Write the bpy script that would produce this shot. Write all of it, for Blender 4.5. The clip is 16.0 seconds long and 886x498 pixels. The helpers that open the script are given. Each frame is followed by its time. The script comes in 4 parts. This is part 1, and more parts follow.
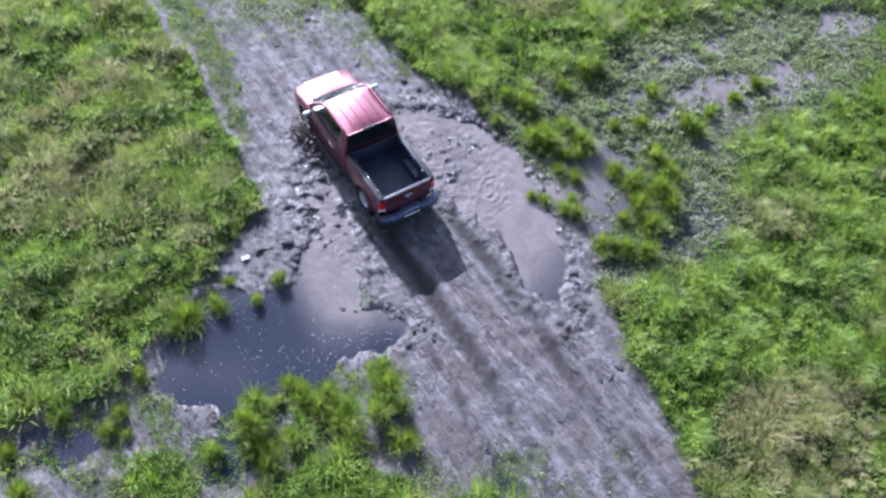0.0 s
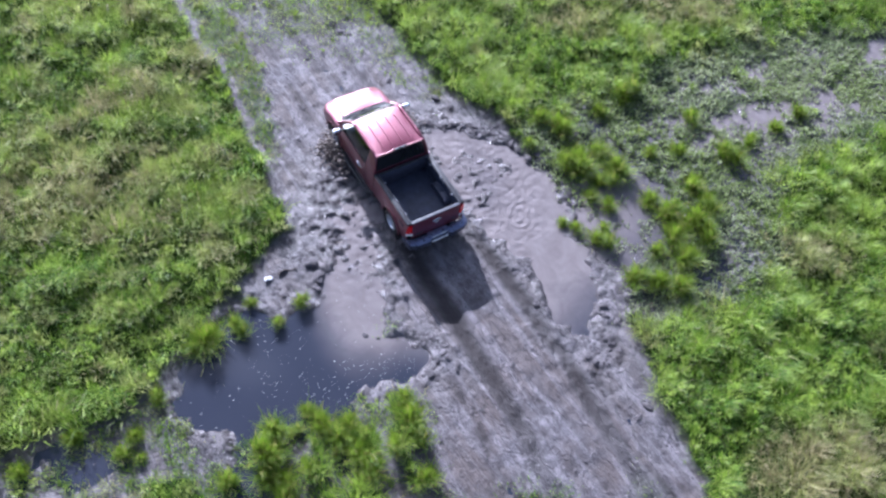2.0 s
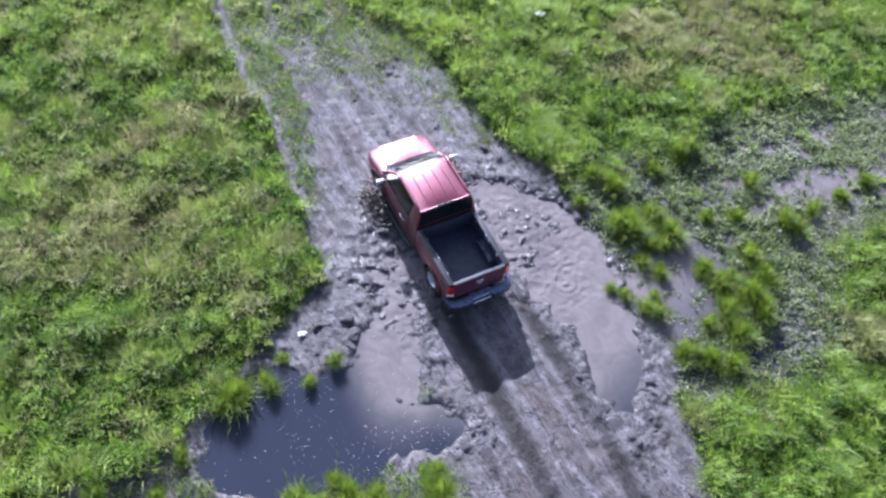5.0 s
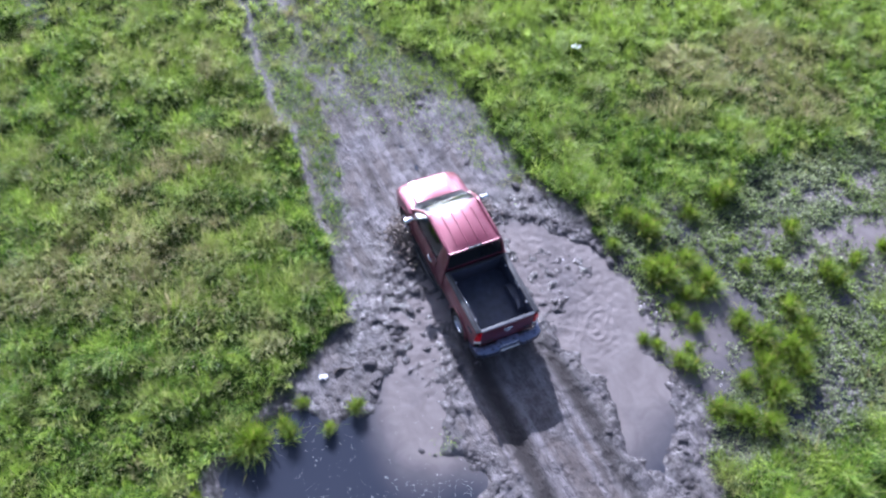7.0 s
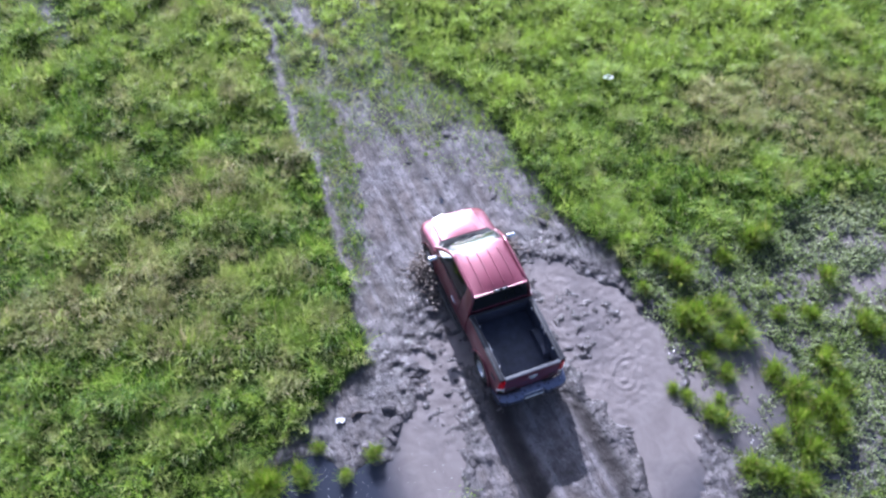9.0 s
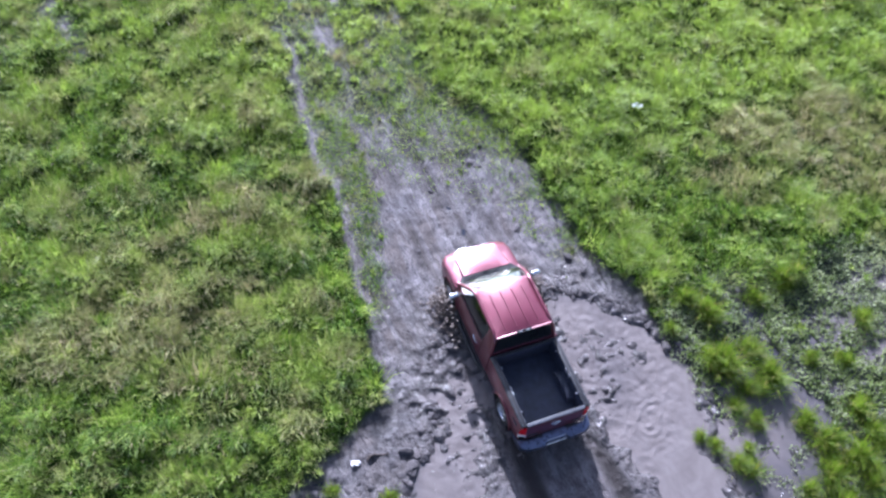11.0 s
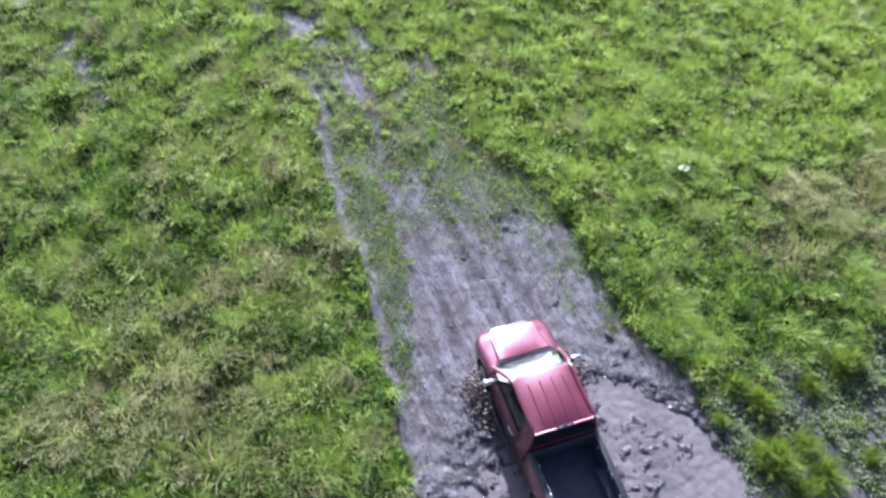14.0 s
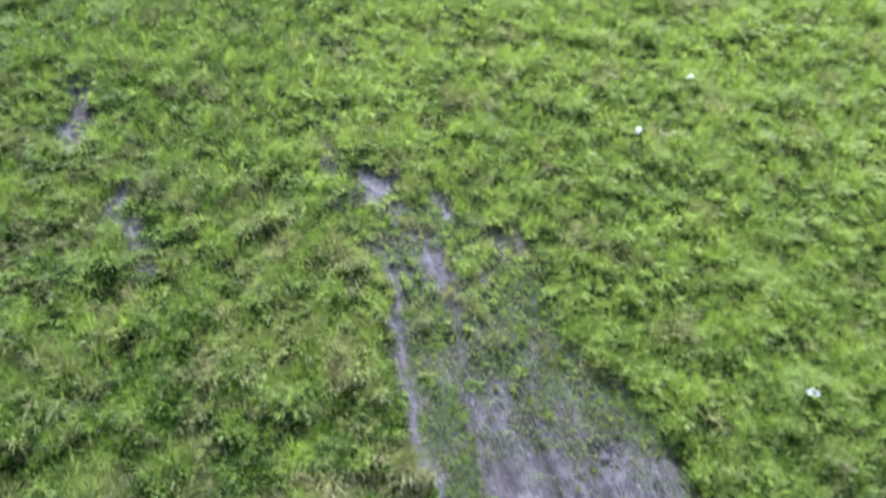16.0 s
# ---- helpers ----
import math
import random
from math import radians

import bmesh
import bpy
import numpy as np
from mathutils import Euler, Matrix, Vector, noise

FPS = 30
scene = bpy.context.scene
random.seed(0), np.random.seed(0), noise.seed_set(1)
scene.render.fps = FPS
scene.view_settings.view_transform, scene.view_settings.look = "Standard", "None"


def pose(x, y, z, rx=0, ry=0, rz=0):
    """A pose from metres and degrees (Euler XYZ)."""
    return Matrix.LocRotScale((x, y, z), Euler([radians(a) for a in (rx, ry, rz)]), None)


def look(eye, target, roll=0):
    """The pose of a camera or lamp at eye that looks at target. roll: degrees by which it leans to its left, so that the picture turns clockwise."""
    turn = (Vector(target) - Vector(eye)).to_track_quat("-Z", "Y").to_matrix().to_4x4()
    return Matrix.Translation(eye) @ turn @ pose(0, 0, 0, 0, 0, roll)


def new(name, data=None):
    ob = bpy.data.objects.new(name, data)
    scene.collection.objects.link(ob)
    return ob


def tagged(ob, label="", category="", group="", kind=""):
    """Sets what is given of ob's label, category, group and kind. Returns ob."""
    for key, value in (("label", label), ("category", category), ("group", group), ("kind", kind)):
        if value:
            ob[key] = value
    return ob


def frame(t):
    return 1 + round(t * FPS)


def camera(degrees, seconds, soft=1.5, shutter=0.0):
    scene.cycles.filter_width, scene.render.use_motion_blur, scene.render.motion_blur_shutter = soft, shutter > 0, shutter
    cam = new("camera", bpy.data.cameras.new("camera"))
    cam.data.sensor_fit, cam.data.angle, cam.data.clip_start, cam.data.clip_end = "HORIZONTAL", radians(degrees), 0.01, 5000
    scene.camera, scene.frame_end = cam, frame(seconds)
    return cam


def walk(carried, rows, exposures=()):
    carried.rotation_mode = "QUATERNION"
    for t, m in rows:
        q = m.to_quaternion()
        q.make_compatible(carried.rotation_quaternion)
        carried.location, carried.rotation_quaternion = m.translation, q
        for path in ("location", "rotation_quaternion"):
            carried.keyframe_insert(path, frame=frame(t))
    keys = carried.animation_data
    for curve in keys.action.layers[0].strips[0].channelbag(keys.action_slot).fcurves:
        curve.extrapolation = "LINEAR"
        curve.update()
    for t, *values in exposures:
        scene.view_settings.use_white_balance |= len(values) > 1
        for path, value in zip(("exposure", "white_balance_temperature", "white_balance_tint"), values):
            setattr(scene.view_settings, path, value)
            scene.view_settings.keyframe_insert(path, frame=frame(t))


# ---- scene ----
cam = camera(54.0, 16.0, soft=2.55, shutter=0.5)
PATH = [
    (0, (0.308, -2.979, 21.696), (0.492, -1.868, 20.044), 8.0),
    (0.5, (0.278, -2.723, 21.66), (0.449, -1.611, 20.006), 8.1),
    (1, (0.247, -2.456, 21.626), (0.406, -1.346, 19.97), 8.1),
    (1.5, (0.198, -2.155, 21.617), (0.347, -1.049, 19.958), 8.1),
    (2, (0.157, -1.893, 21.595), (0.293, -0.785, 19.936), 8.1),
    (2.5, (0.124, -1.622, 21.57), (0.247, -0.512, 19.911), 8.1),
    (3, (0.085, -1.305, 21.582), (0.194, -0.194, 19.923), 8.0),
    (3.5, (0.01, -1.01, 21.543), (0.108, 0.106, 19.886), 8.0),
    (4, (-0.029, -0.711, 21.55), (0.055, 0.407, 19.894), 7.9),
    (6.5, (-0.405, 0.854, 21.454), (-0.381, 1.984, 19.804), 7.8),
    (7, (-0.513, 1.159, 21.418), (-0.499, 2.291, 19.77), 7.8),
    (7.5, (-0.608, 1.484, 21.394), (-0.604, 2.618, 19.746), 7.9),
    (8, (-0.693, 1.808, 21.388), (-0.699, 2.941, 19.739), 7.9),
    (8.5, (-0.779, 2.123, 21.367), (-0.795, 3.256, 19.719), 7.8),
    (9, (-0.907, 2.452, 21.351), (-0.929, 3.583, 19.701), 7.9),
    (11.5, (-1.441, 3.925, 21.215), (-1.498, 5.051, 19.563), 8.0),
    (12, (-1.556, 4.227, 21.191), (-1.618, 5.352, 19.538), 8.0),
    (12.5, (-1.684, 4.551, 21.173), (-1.749, 5.673, 19.519), 8.1),
    (13, (-1.797, 4.867, 21.106), (-1.868, 5.991, 19.453), 8.1),
    (13.5, (-1.997, 5.36, 21.076), (-2.072, 6.482, 19.423), 8.2),
    (14, (-2.339, 6.066, 21.019), (-2.419, 7.189, 19.366), 8.3),
    (14.5, (-2.785, 7.106, 20.978), (-2.88, 8.229, 19.326), 8.3),
    (15, (-3.448, 8.349, 20.892), (-3.562, 9.481, 19.248), 8.5),
    (15.5, (-4.231, 9.765, 20.749), (-4.372, 10.918, 19.121), 8.5),
    (16, (-5.113, 11.369, 20.64), (-5.288, 12.557, 19.04), 8.4),
]
walk(cam, [(t, look(eye, target, roll)) for t, eye, target, roll in PATH], [(0.0, 1.54, 5320, 22), (16.0, 1.54, 5320, 22)])

# ---- world and sun ----
SUN_AZ, SUN_EL = radians(-21.0), radians(24.5)
sky = bpy.data.worlds.new("sky")
scene.world = sky
sky.use_nodes = True
wt = sky.node_tree
wn, wl = wt.nodes, wt.links
wn.clear()
w_sky = wn.new("ShaderNodeTexSky")
w_sky.sky_type, w_sky.sun_disc = "NISHITA", False
w_sky.sun_elevation, w_sky.sun_rotation = SUN_EL, SUN_AZ % (2 * math.pi)
w_co = wn.new("ShaderNodeTexCoord")
w_map = wn.new("ShaderNodeMapping")
w_map.inputs["Scale"].default_value = (2.6, 2.6, 3.4)
w_noise = wn.new("ShaderNodeTexNoise")
w_noise.inputs["Scale"].default_value = 5.0
w_noise.inputs["Detail"].default_value = 6.0
w_noise.inputs["Roughness"].default_value = 0.55
w_ramp = wn.new("ShaderNodeValToRGB")
w_ramp.color_ramp.elements[0].position, w_ramp.color_ramp.elements[1].position = 0.47, 0.60
w_mix = wn.new("ShaderNodeMix")
w_mix.data_type = "RGBA"
# clouds are brightest towards the sun
w_dot = wn.new("ShaderNodeVectorMath")
w_dot.operation = "DOT_PRODUCT"
w_dot.inputs[1].default_value = (math.sin(SUN_AZ) * math.cos(SUN_EL), math.cos(SUN_AZ) * math.cos(SUN_EL), math.sin(SUN_EL))
w_near = wn.new("ShaderNodeMapRange")
w_near.inputs["From Min"].default_value, w_near.inputs["From Max"].default_value = 0.70, 1.0
w_near.interpolation_type = "SMOOTHSTEP"
w_cloud = wn.new("ShaderNodeMix")
w_cloud.data_type = "RGBA"
w_cloud.inputs["A"].default_value, w_cloud.inputs["B"].default_value = (3.6, 4.0, 5.0, 1), (70.0, 70.0, 71.0, 1)
w_bg = wn.new("ShaderNodeBackground")
w_bg.inputs["Strength"].default_value = 0.042
w_out = wn.new("ShaderNodeOutputWorld")
wl.new(w_co.outputs["Generated"], w_dot.inputs[0])
wl.new(w_dot.outputs["Value"], w_near.inputs["Value"])
wl.new(w_near.outputs["Result"], w_cloud.inputs["Factor"])
wl.new(w_cloud.outputs["Result"], w_mix.inputs["B"])
wl.new(w_co.outputs["Generated"], w_map.inputs["Vector"])
wl.new(w_map.outputs["Vector"], w_noise.inputs["Vector"])
wl.new(w_noise.outputs["Fac"], w_ramp.inputs["Fac"])
wl.new(w_ramp.outputs["Color"], w_mix.inputs["Factor"])
wl.new(w_sky.outputs["Color"], w_mix.inputs["A"])
wl.new(w_mix.outputs["Result"], w_bg.inputs["Color"])
wl.new(w_bg.outputs["Background"], w_out.inputs["Surface"])

sun_way = Vector((math.sin(SUN_AZ) * math.cos(SUN_EL), math.cos(SUN_AZ) * math.cos(SUN_EL), math.sin(SUN_EL)))
sun = new("sun", bpy.data.lights.new("sun", "SUN"))
sun.data.energy, sun.data.angle, sun.data.color = 5.0, radians(0.6), (1.0, 0.97, 0.93)
sun.matrix_world = look(sun_way * 200, (0, 0, 0))


# ---- materials ----
def material(name, colour, rough=0.5, metal=0.0, **more):
    """A plain principled material; returns it with its nodes, links and shader."""
    m = bpy.data.materials.new(name)
    m.use_nodes = True
    n, l = m.node_tree.nodes, m.node_tree.links
    b = n["Principled BSDF"]
    b.inputs["Base Color"].default_value = (*colour, 1)
    b.inputs["Roughness"].default_value = rough
    b.inputs["Metallic"].default_value = metal
    for key, value in more.items():
        b.inputs[key.replace("_", " ")].default_value = value
    return m, n, l, b


def noise_tex(n, l, scale, detail=4.0, rough=0.55, stretch=None, turn=0.0, warp=0.0):
    co = n.new("ShaderNodeTexCoord")
    tex = n.new("ShaderNodeTexNoise")
    tex.inputs["Scale"].default_value = scale
    tex.inputs["Detail"].default_value = detail
    tex.inputs["Roughness"].default_value = rough
    tex.inputs["Distortion"].default_value = warp
    turned, mp = n.new("ShaderNodeMapping"), n.new("ShaderNodeMapping")
    turned.inputs["Rotation"].default_value = (0, 0, turn)
    mp.inputs["Scale"].default_value = stretch or (1, 1, 1)
    l.new(co.outputs["Object"], turned.inputs["Vector"])
    l.new(turned.outputs["Vector"], mp.inputs["Vector"])
    l.new(mp.outputs["Vector"], tex.inputs["Vector"])
    return tex.outputs["Fac"]


def ramp(n, l, fac, *stops):
    r = n.new("ShaderNodeValToRGB")
    while len(r.color_ramp.elements) < len(stops):
        r.color_ramp.elements.new(0.5)
    for e, (p, c) in zip(r.color_ramp.elements, stops):
        e.position, e.color = p, (*c, 1) if len(c) == 3 else c
    l.new(fac, r.inputs["Fac"])
    return r.outputs["Color"]


def mix(n, l, fac, a, b, how="MIX"):
    m = n.new("ShaderNodeMix")
    m.data_type, m.blend_type = "RGBA", how
    for key, v in (("Factor", fac), ("A", a), ("B", b)):
        if isinstance(v, bpy.types.NodeSocket):
            l.new(v, m.inputs[key])
        else:
            m.inputs[key].default_value = v if key == "Factor" else (*v, 1)
    return m.outputs["Result"]


def math_node(n, l, op, a, b=0.5, clamp=False):
    m = n.new("ShaderNodeMath")
    m.operation, m.use_clamp = op, clamp
    for i, v in enumerate((a, b)):
        if isinstance(v, bpy.types.NodeSocket):
            l.new(v, m.inputs[i])
        else:
            m.inputs[i].default_value = v
    return m.outputs[0]


def attribute(n, name):
    a = n.new("ShaderNodeAttribute")
    a.attribute_name = name
    return a.outputs["Fac"]


def bump(n, l, b, height, strength=0.5, distance=0.02):
    bp = n.new("ShaderNodeBump")
    bp.inputs["Strength"].default_value = strength
    bp.inputs["Distance"].default_value = distance
    l.new(height, bp.inputs["Height"])
    l.new(bp.outputs["Normal"], b.inputs["Normal"])


TRACK_TURN = radians(32)


def make_ground_material():
    m, n, l, b = material("mud_and_soil", (0.15, 0.14, 0.15), 0.7)
    grass, wet = attribute(n, "grass"), attribute(n, "wet")
    big = noise_tex(n, l, 0.55, 5)
    mid = noise_tex(n, l, 3.2, 5, 0.62)
    fine = noise_tex(n, l, 17.0, 4, 0.6)
    streak = noise_tex(n, l, 1.0, 5, 0.6, (2.6, 0.22, 1), -TRACK_TURN, 0.6)
    speck = noise_tex(n, l, 9.0, 5, 0.7)
    smear = noise_tex(n, l, 1.0, 6, 0.62, (8.0, 2.2, 4.0), -TRACK_TURN, 0.9)
    mud = ramp(n, l, mid, (0.30, (0.068, 0.060, 0.061)), (0.5, (0.122, 0.111, 0.115)), (0.68, (0.195, 0.181, 0.193)))
    mud = mix(n, l, math_node(n, l, "MULTIPLY", ramp(n, l, big, (0.42, (0, 0, 0)), (0.58, (1, 1, 1))), 0.7), mud, (0.102, 0.080, 0.070))
    mud = mix(n, l, math_node(n, l, "MULTIPLY", ramp(n, l, streak, (0.45, (0, 0, 0)), (0.60, (1, 1, 1))), 0.6), mud, (0.225, 0.208, 0.220))
    mud = mix(n, l, math_node(n, l, "MULTIPLY", ramp(n, l, streak, (0.34, (1, 1, 1)), (0.46, (0, 0, 0))), 0.32), mud, (0.075, 0.064, 0.062))
    mud = mix(n, l, math_node(n, l, "MULTIPLY", ramp(n, l, speck, (0.30, (1, 1, 1)), (0.44, (0, 0, 0))), 0.8), mud, (0.052, 0.045, 0.047))
    mud = mix(n, l, ramp(n, l, fine, (0.3, (0.55, 0.55, 0.55)), (0.5, (0, 0, 0))), mud, (0.070, 0.061, 0.064))
    mud = mix(n, l, math_node(n, l, "MULTIPLY", wet, 0.8), mud, ramp(n, l, mid, (0.35, (0.030, 0.026, 0.027)), (0.65, (0.085, 0.075, 0.076))))
    mud = mix(n, l, math_node(n, l, "MULTIPLY", attribute(n, "rut"), 0.92), mud, (0.026, 0.021, 0.020))
    mud = mix(n, l, math_node(n, l, "MULTIPLY", ramp(n, l, smear, (0.36, (1, 1, 1)), (0.48, (0, 0, 0))), 0.6), mud, (0.046, 0.040, 0.041))
    soil = ramp(n, l, mid, (0.3, (0.014, 0.027, 0.006)), (0.55, (0.032, 0.056, 0.011)), (0.72, (0.075, 0.082, 0.030)))
    turf = ramp(n, l, math_node(n, l, "ADD", math_node(n, l, "MULTIPLY", mid, 0.5), math_node(n, l, "MULTIPLY", fine, 0.5)), (0.36, (0.018, 0.038, 0.004)), (0.5, (0.058, 0.098, 0.010)), (0.66, (0.135, 0.175, 0.032)))
    soil = mix(n, l, attribute(n, "sward"), soil, turf)
    l.new(mix(n, l, grass, mud, soil), b.inputs["Base Color"])
    damp = math_node(n, l, "SUBTRACT", wet, attribute(n, "rut"), True)
    rough = math_node(n, l, "SUBTRACT", 0.84, math_node(n, l, "MULTIPLY", damp, 0.48))
    l.new(math_node(n, l, "SUBTRACT", rough, math_node(n, l, "MULTIPLY", mid, 0.25)), b.inputs["Roughness"])
    sheen = math_node(n, l, "ADD", 0.32, math_node(n, l, "MULTIPLY", damp, 0.30))
    l.new(math_node(n, l, "MULTIPLY", math_node(n, l, "SUBTRACT", 1.0, grass), sheen), b.inputs["Specular IOR Level"])
    height = math_node(n, l, "ADD", math_node(n, l, "MULTIPLY", mid, 0.6), math_node(n, l, "ADD", smear, math_node(n, l, "MULTIPLY", fine, 0.4)))
    bump(n, l, b, height, 1.0, 0.09)
    return m


def make_water_material():
    m, n, l, b = material("murky_water", (0.12, 0.105, 0.10), 0.04, 0.0, IOR=1.33)
    big = noise_tex(n, l, 0.5, 4)
    silt = math_node(n, l, "MULTIPLY", attribute(n, "silt"), math_node(n, l, "ADD", 0.15, math_node(n, l, "MULTIPLY", big, 1.7)), True)
    stir = attribute(n, "stir")
    swirl = noise_tex(n, l, 1.6, 5, 0.6, None, 0.0, 1.2)
    mud = ramp(n, l, swirl, (0.3, (0.150, 0.131, 0.127)), (0.7, (0.200, 0.178, 0.174)))
    l.new(mix(n, l, silt, (0.030, 0.034, 0.048), mud), b.inputs["Base Color"])
    l.new(math_node(n, l, "ADD", 0.04, math_node(n, l, "MULTIPLY", stir, 0.20)), b.inputs["Roughness"])
    rip = noise_tex(n, l, 7.0, 4, 0.6)
    bump(n, l, b, math_node(n, l, "MULTIPLY", rip, math_node(n, l, "ADD", 0.02, math_node(n, l, "MULTIPLY", stir, 0.8))), 1.0, 0.06)
    return m


def make_grass_material(name, dark, mid_c, light, dry_c):
    m, n, l, b = material(name, mid_c, 0.55)
    geo = n.new("ShaderNodeNewGeometry")
    patch = noise_tex(n, l, 0.28, 3, 0.5)
    clump = noise_tex(n, l, 1.7, 4, 0.6)
    f = math_node(n, l, "ADD", math_node(n, l, "MULTIPLY", clump, 0.9), math_node(n, l, "MULTIPLY", geo.outputs["Random Per Island"], 0.34))
    f = math_node(n, l, "SUBTRACT", f, 0.14)
    col = ramp(n, l, f, (0.26, dark), (0.5, mid_c), (0.72, light))
    olive = ramp(n, l, patch, (0.42, (0, 0, 0)), (0.62, (1, 1, 1)))
    col = mix(n, l, math_node(n, l, "MULTIPLY", olive, 0.45), col, (0.20, 0.30, 0.030))
    # pale mixes in the light tone; on far blades this is painted backlight
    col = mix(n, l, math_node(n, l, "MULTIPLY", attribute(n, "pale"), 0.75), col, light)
    dry = math_node(n, l, "MULTIPLY", attribute(n, "dry"), math_node(n, l, "ADD", math_node(n, l, "MULTIPLY", geo.outputs["Random Per Island"], 0.7), 0.55), True)
    col = mix(n, l, dry, col, dry_c)
    l.new(col, b.inputs["Base Color"])
    tr = n.new("ShaderNodeBsdfTranslucent")
    l.new(col, tr.inputs["Color"])
    ms = n.new("ShaderNodeMixShader")
    ms.inputs["Fac"].default_value = 0.56
    l.new(b.outputs["BSDF"], ms.inputs[1])
    l.new(tr.outputs["BSDF"], ms.inputs[2])
    l.new(ms.outputs["Shader"], n["Material Output"].inputs["Surface"])
    return m


def make_paint():
    m, n, l, b = material("red_metallic_paint", (0.150, 0.009, 0.030), 0.48, 0.62, Coat_Weight=1.0, Coat_Roughness=0.31, Coat_IOR=1.75)
    dust = noise_tex(n, l, 2.2, 5, 0.6)
    flake = noise_tex(n, l, 160.0, 2, 0.5)
    c = mix(n, l, math_node(n, l, "MULTIPLY", ramp(n, l, dust, (0.48, (0, 0, 0)), (0.75, (1, 1, 1))), 0.10), (0.158, 0.012, 0.036), (0.16, 0.135, 0.12))
    l.new(c, b.inputs["Base Color"])
    l.new(math_node(n, l, "ADD", 0.38, math_node(n, l, "MULTIPLY", flake, 0.16)), b.inputs["Roughness"])
    return m


def worn(name, colour, rough, metal=0.0, scale=9.0, amount=0.3, **more):
    """A material whose colour and roughness vary a little with wear and dirt."""
    m, n, l, b = material(name, colour, rough, metal, **more)
    t = noise_tex(n, l, scale, 4, 0.6)
    low = tuple(c * (1 - amount) for c in colour)
    high = tuple(min(1, c * (1 + amount)) for c in colour)
    l.new(ramp(n, l, t, (0.3, low), (0.7, high)), b.inputs["Base Color"])
    l.new(math_node(n, l, "ADD", rough - 0.06, math_node(n, l, "MULTIPLY", t, 0.14), True), b.inputs["Roughness"])
    return m


GROUND = make_ground_material()
WATER = make_water_material()
GRASS = make_grass_material("meadow_grass", (0.028, 0.080, 0.004), (0.152, 0.305, 0.014), (0.475, 0.605, 0.095), (0.44, 0.365, 0.20))
RUSH = make_grass_material("marsh_rush", (0.035, 0.09, 0.004), (0.118, 0.222, 0.010), (0.31, 0.41, 0.036), (0.36, 0.32, 0.09))
WEED = make_grass_material("marsh_weed", (0.08, 0.13, 0.040), (0.27, 0.35, 0.15), (0.50, 0.55, 0.32), (0.32, 0.29, 0.17))
PAINT = make_paint()
CHROME = worn("chrome", (0.75, 0.76, 0.80), 0.12, 1.0)
# the bumper's dark blue is reflected sky put into the metal's base colour
BUMPER = worn("sky_tinted_steel_bumper", (0.20, 0.22, 0.30), 0.28, 0.85)
LINER = worn("black_bed_liner", (0.040, 0.046, 0.068), 0.62, 0.0, 6.0)
BLACK = worn("black_plastic", (0.022, 0.022, 0.025), 0.5)
RAIL = worn("grey_rail_cap", (0.07, 0.075, 0.09), 0.5)
RUBBER = worn("tyre_rubber", (0.035, 0.033, 0.032), 0.8, 0.0, 14.0, 0.5)
RIM = worn("alloy_rim", (0.62, 0.62, 0.65), 0.3, 0.9)
GLASS, _n, _l, _b = material("windscreen_glass", (0.62, 0.68, 0.66), 0.02, 0.0, IOR=1.5, Transmission_Weight=1.0)
SIDE_GLASS, _n, _l, _b = material("tinted_glass", (0.030, 0.045, 0.048), 0.02, 0.0, IOR=1.5, Transmission_Weight=0.9)
DARK_GLASS, _n, _l, _b = material("privacy_glass", (0.012, 0.013, 0.015), 0.04, 0.0, IOR=1.5)
RED_LENS = worn("red_lamp_lens", (0.62, 0.010, 0.018), 0.12, 0.0, 20.0, 0.2)
CLEAR_LENS = worn("clear_lamp_lens", (0.75, 0.72, 0.70), 0.12, 0.0, 20.0, 0.15)
WHITE = worn("white_plate", (0.78, 0.78, 0.80), 0.5)
GREY_CLOTH = worn("grey_seat_cloth", (0.10, 0.10, 0.11), 0.85)
LITTER = worn("white_plastic_litter", (0.80, 0.80, 0.82), 0.45, 0.0, 12.0, 0.15)
BARK = worn("wet_dark_wood", (0.045, 0.032, 0.026), 0.55, 0.0, 10.0, 0.5)
DASH = worn("grey_dashboard", (0.46, 0.48, 0.46), 0.7)
CLOD = worn("churned_mud", (0.070, 0.062, 0.064), 0.85, 0.0, 5.0, 0.45)
SPRAY = worn("brown_mud_spray", (0.165, 0.132, 0.112), 0.6, 0.0, 6.0, 0.3)
FLECK = worn("pale_fleck", (0.60, 0.62, 0.58), 0.6)


# ---- ground fields ----
def table(seed):
    return np.random.RandomState(seed).rand(256, 256)


def vnoise(x, y, scale, seed):
    """Smooth value noise, 0 to 1, with features of about that many metres."""
    t = table(seed)
    x, y = np.asarray(x) / scale + 1000.0, np.asarray(y) / scale + 1000.0
    i, j = np.floor(x).astype(int), np.floor(y).astype(int)
    u, v = x - i, y - j
    u, v = u * u * (3 - 2 * u), v * v * (3 - 2 * v)
    i0, j0, i1, j1 = i % 256, j % 256, (i + 1) % 256, (j + 1) % 256
    return (t[i0, j0] * (1 - u) + t[i1, j0] * u) * (1 - v) + (t[i0, j1] * (1 - u) + t[i1, j1] * u) * v


def fbm(x, y, scale, seed, octaves=3):
    total, amp, s = 0.0, 1.0, 0.0
    for k in range(octaves):
        total = total + amp * vnoise(x, y, scale / 2 ** k, seed + k)
        s += amp
        amp *= 0.55
    return total / s


def smooth(a, b, x):
    t = np.clip((x - a) / (b - a), 0, 1)
    return t * t * (3 - 2 * t)


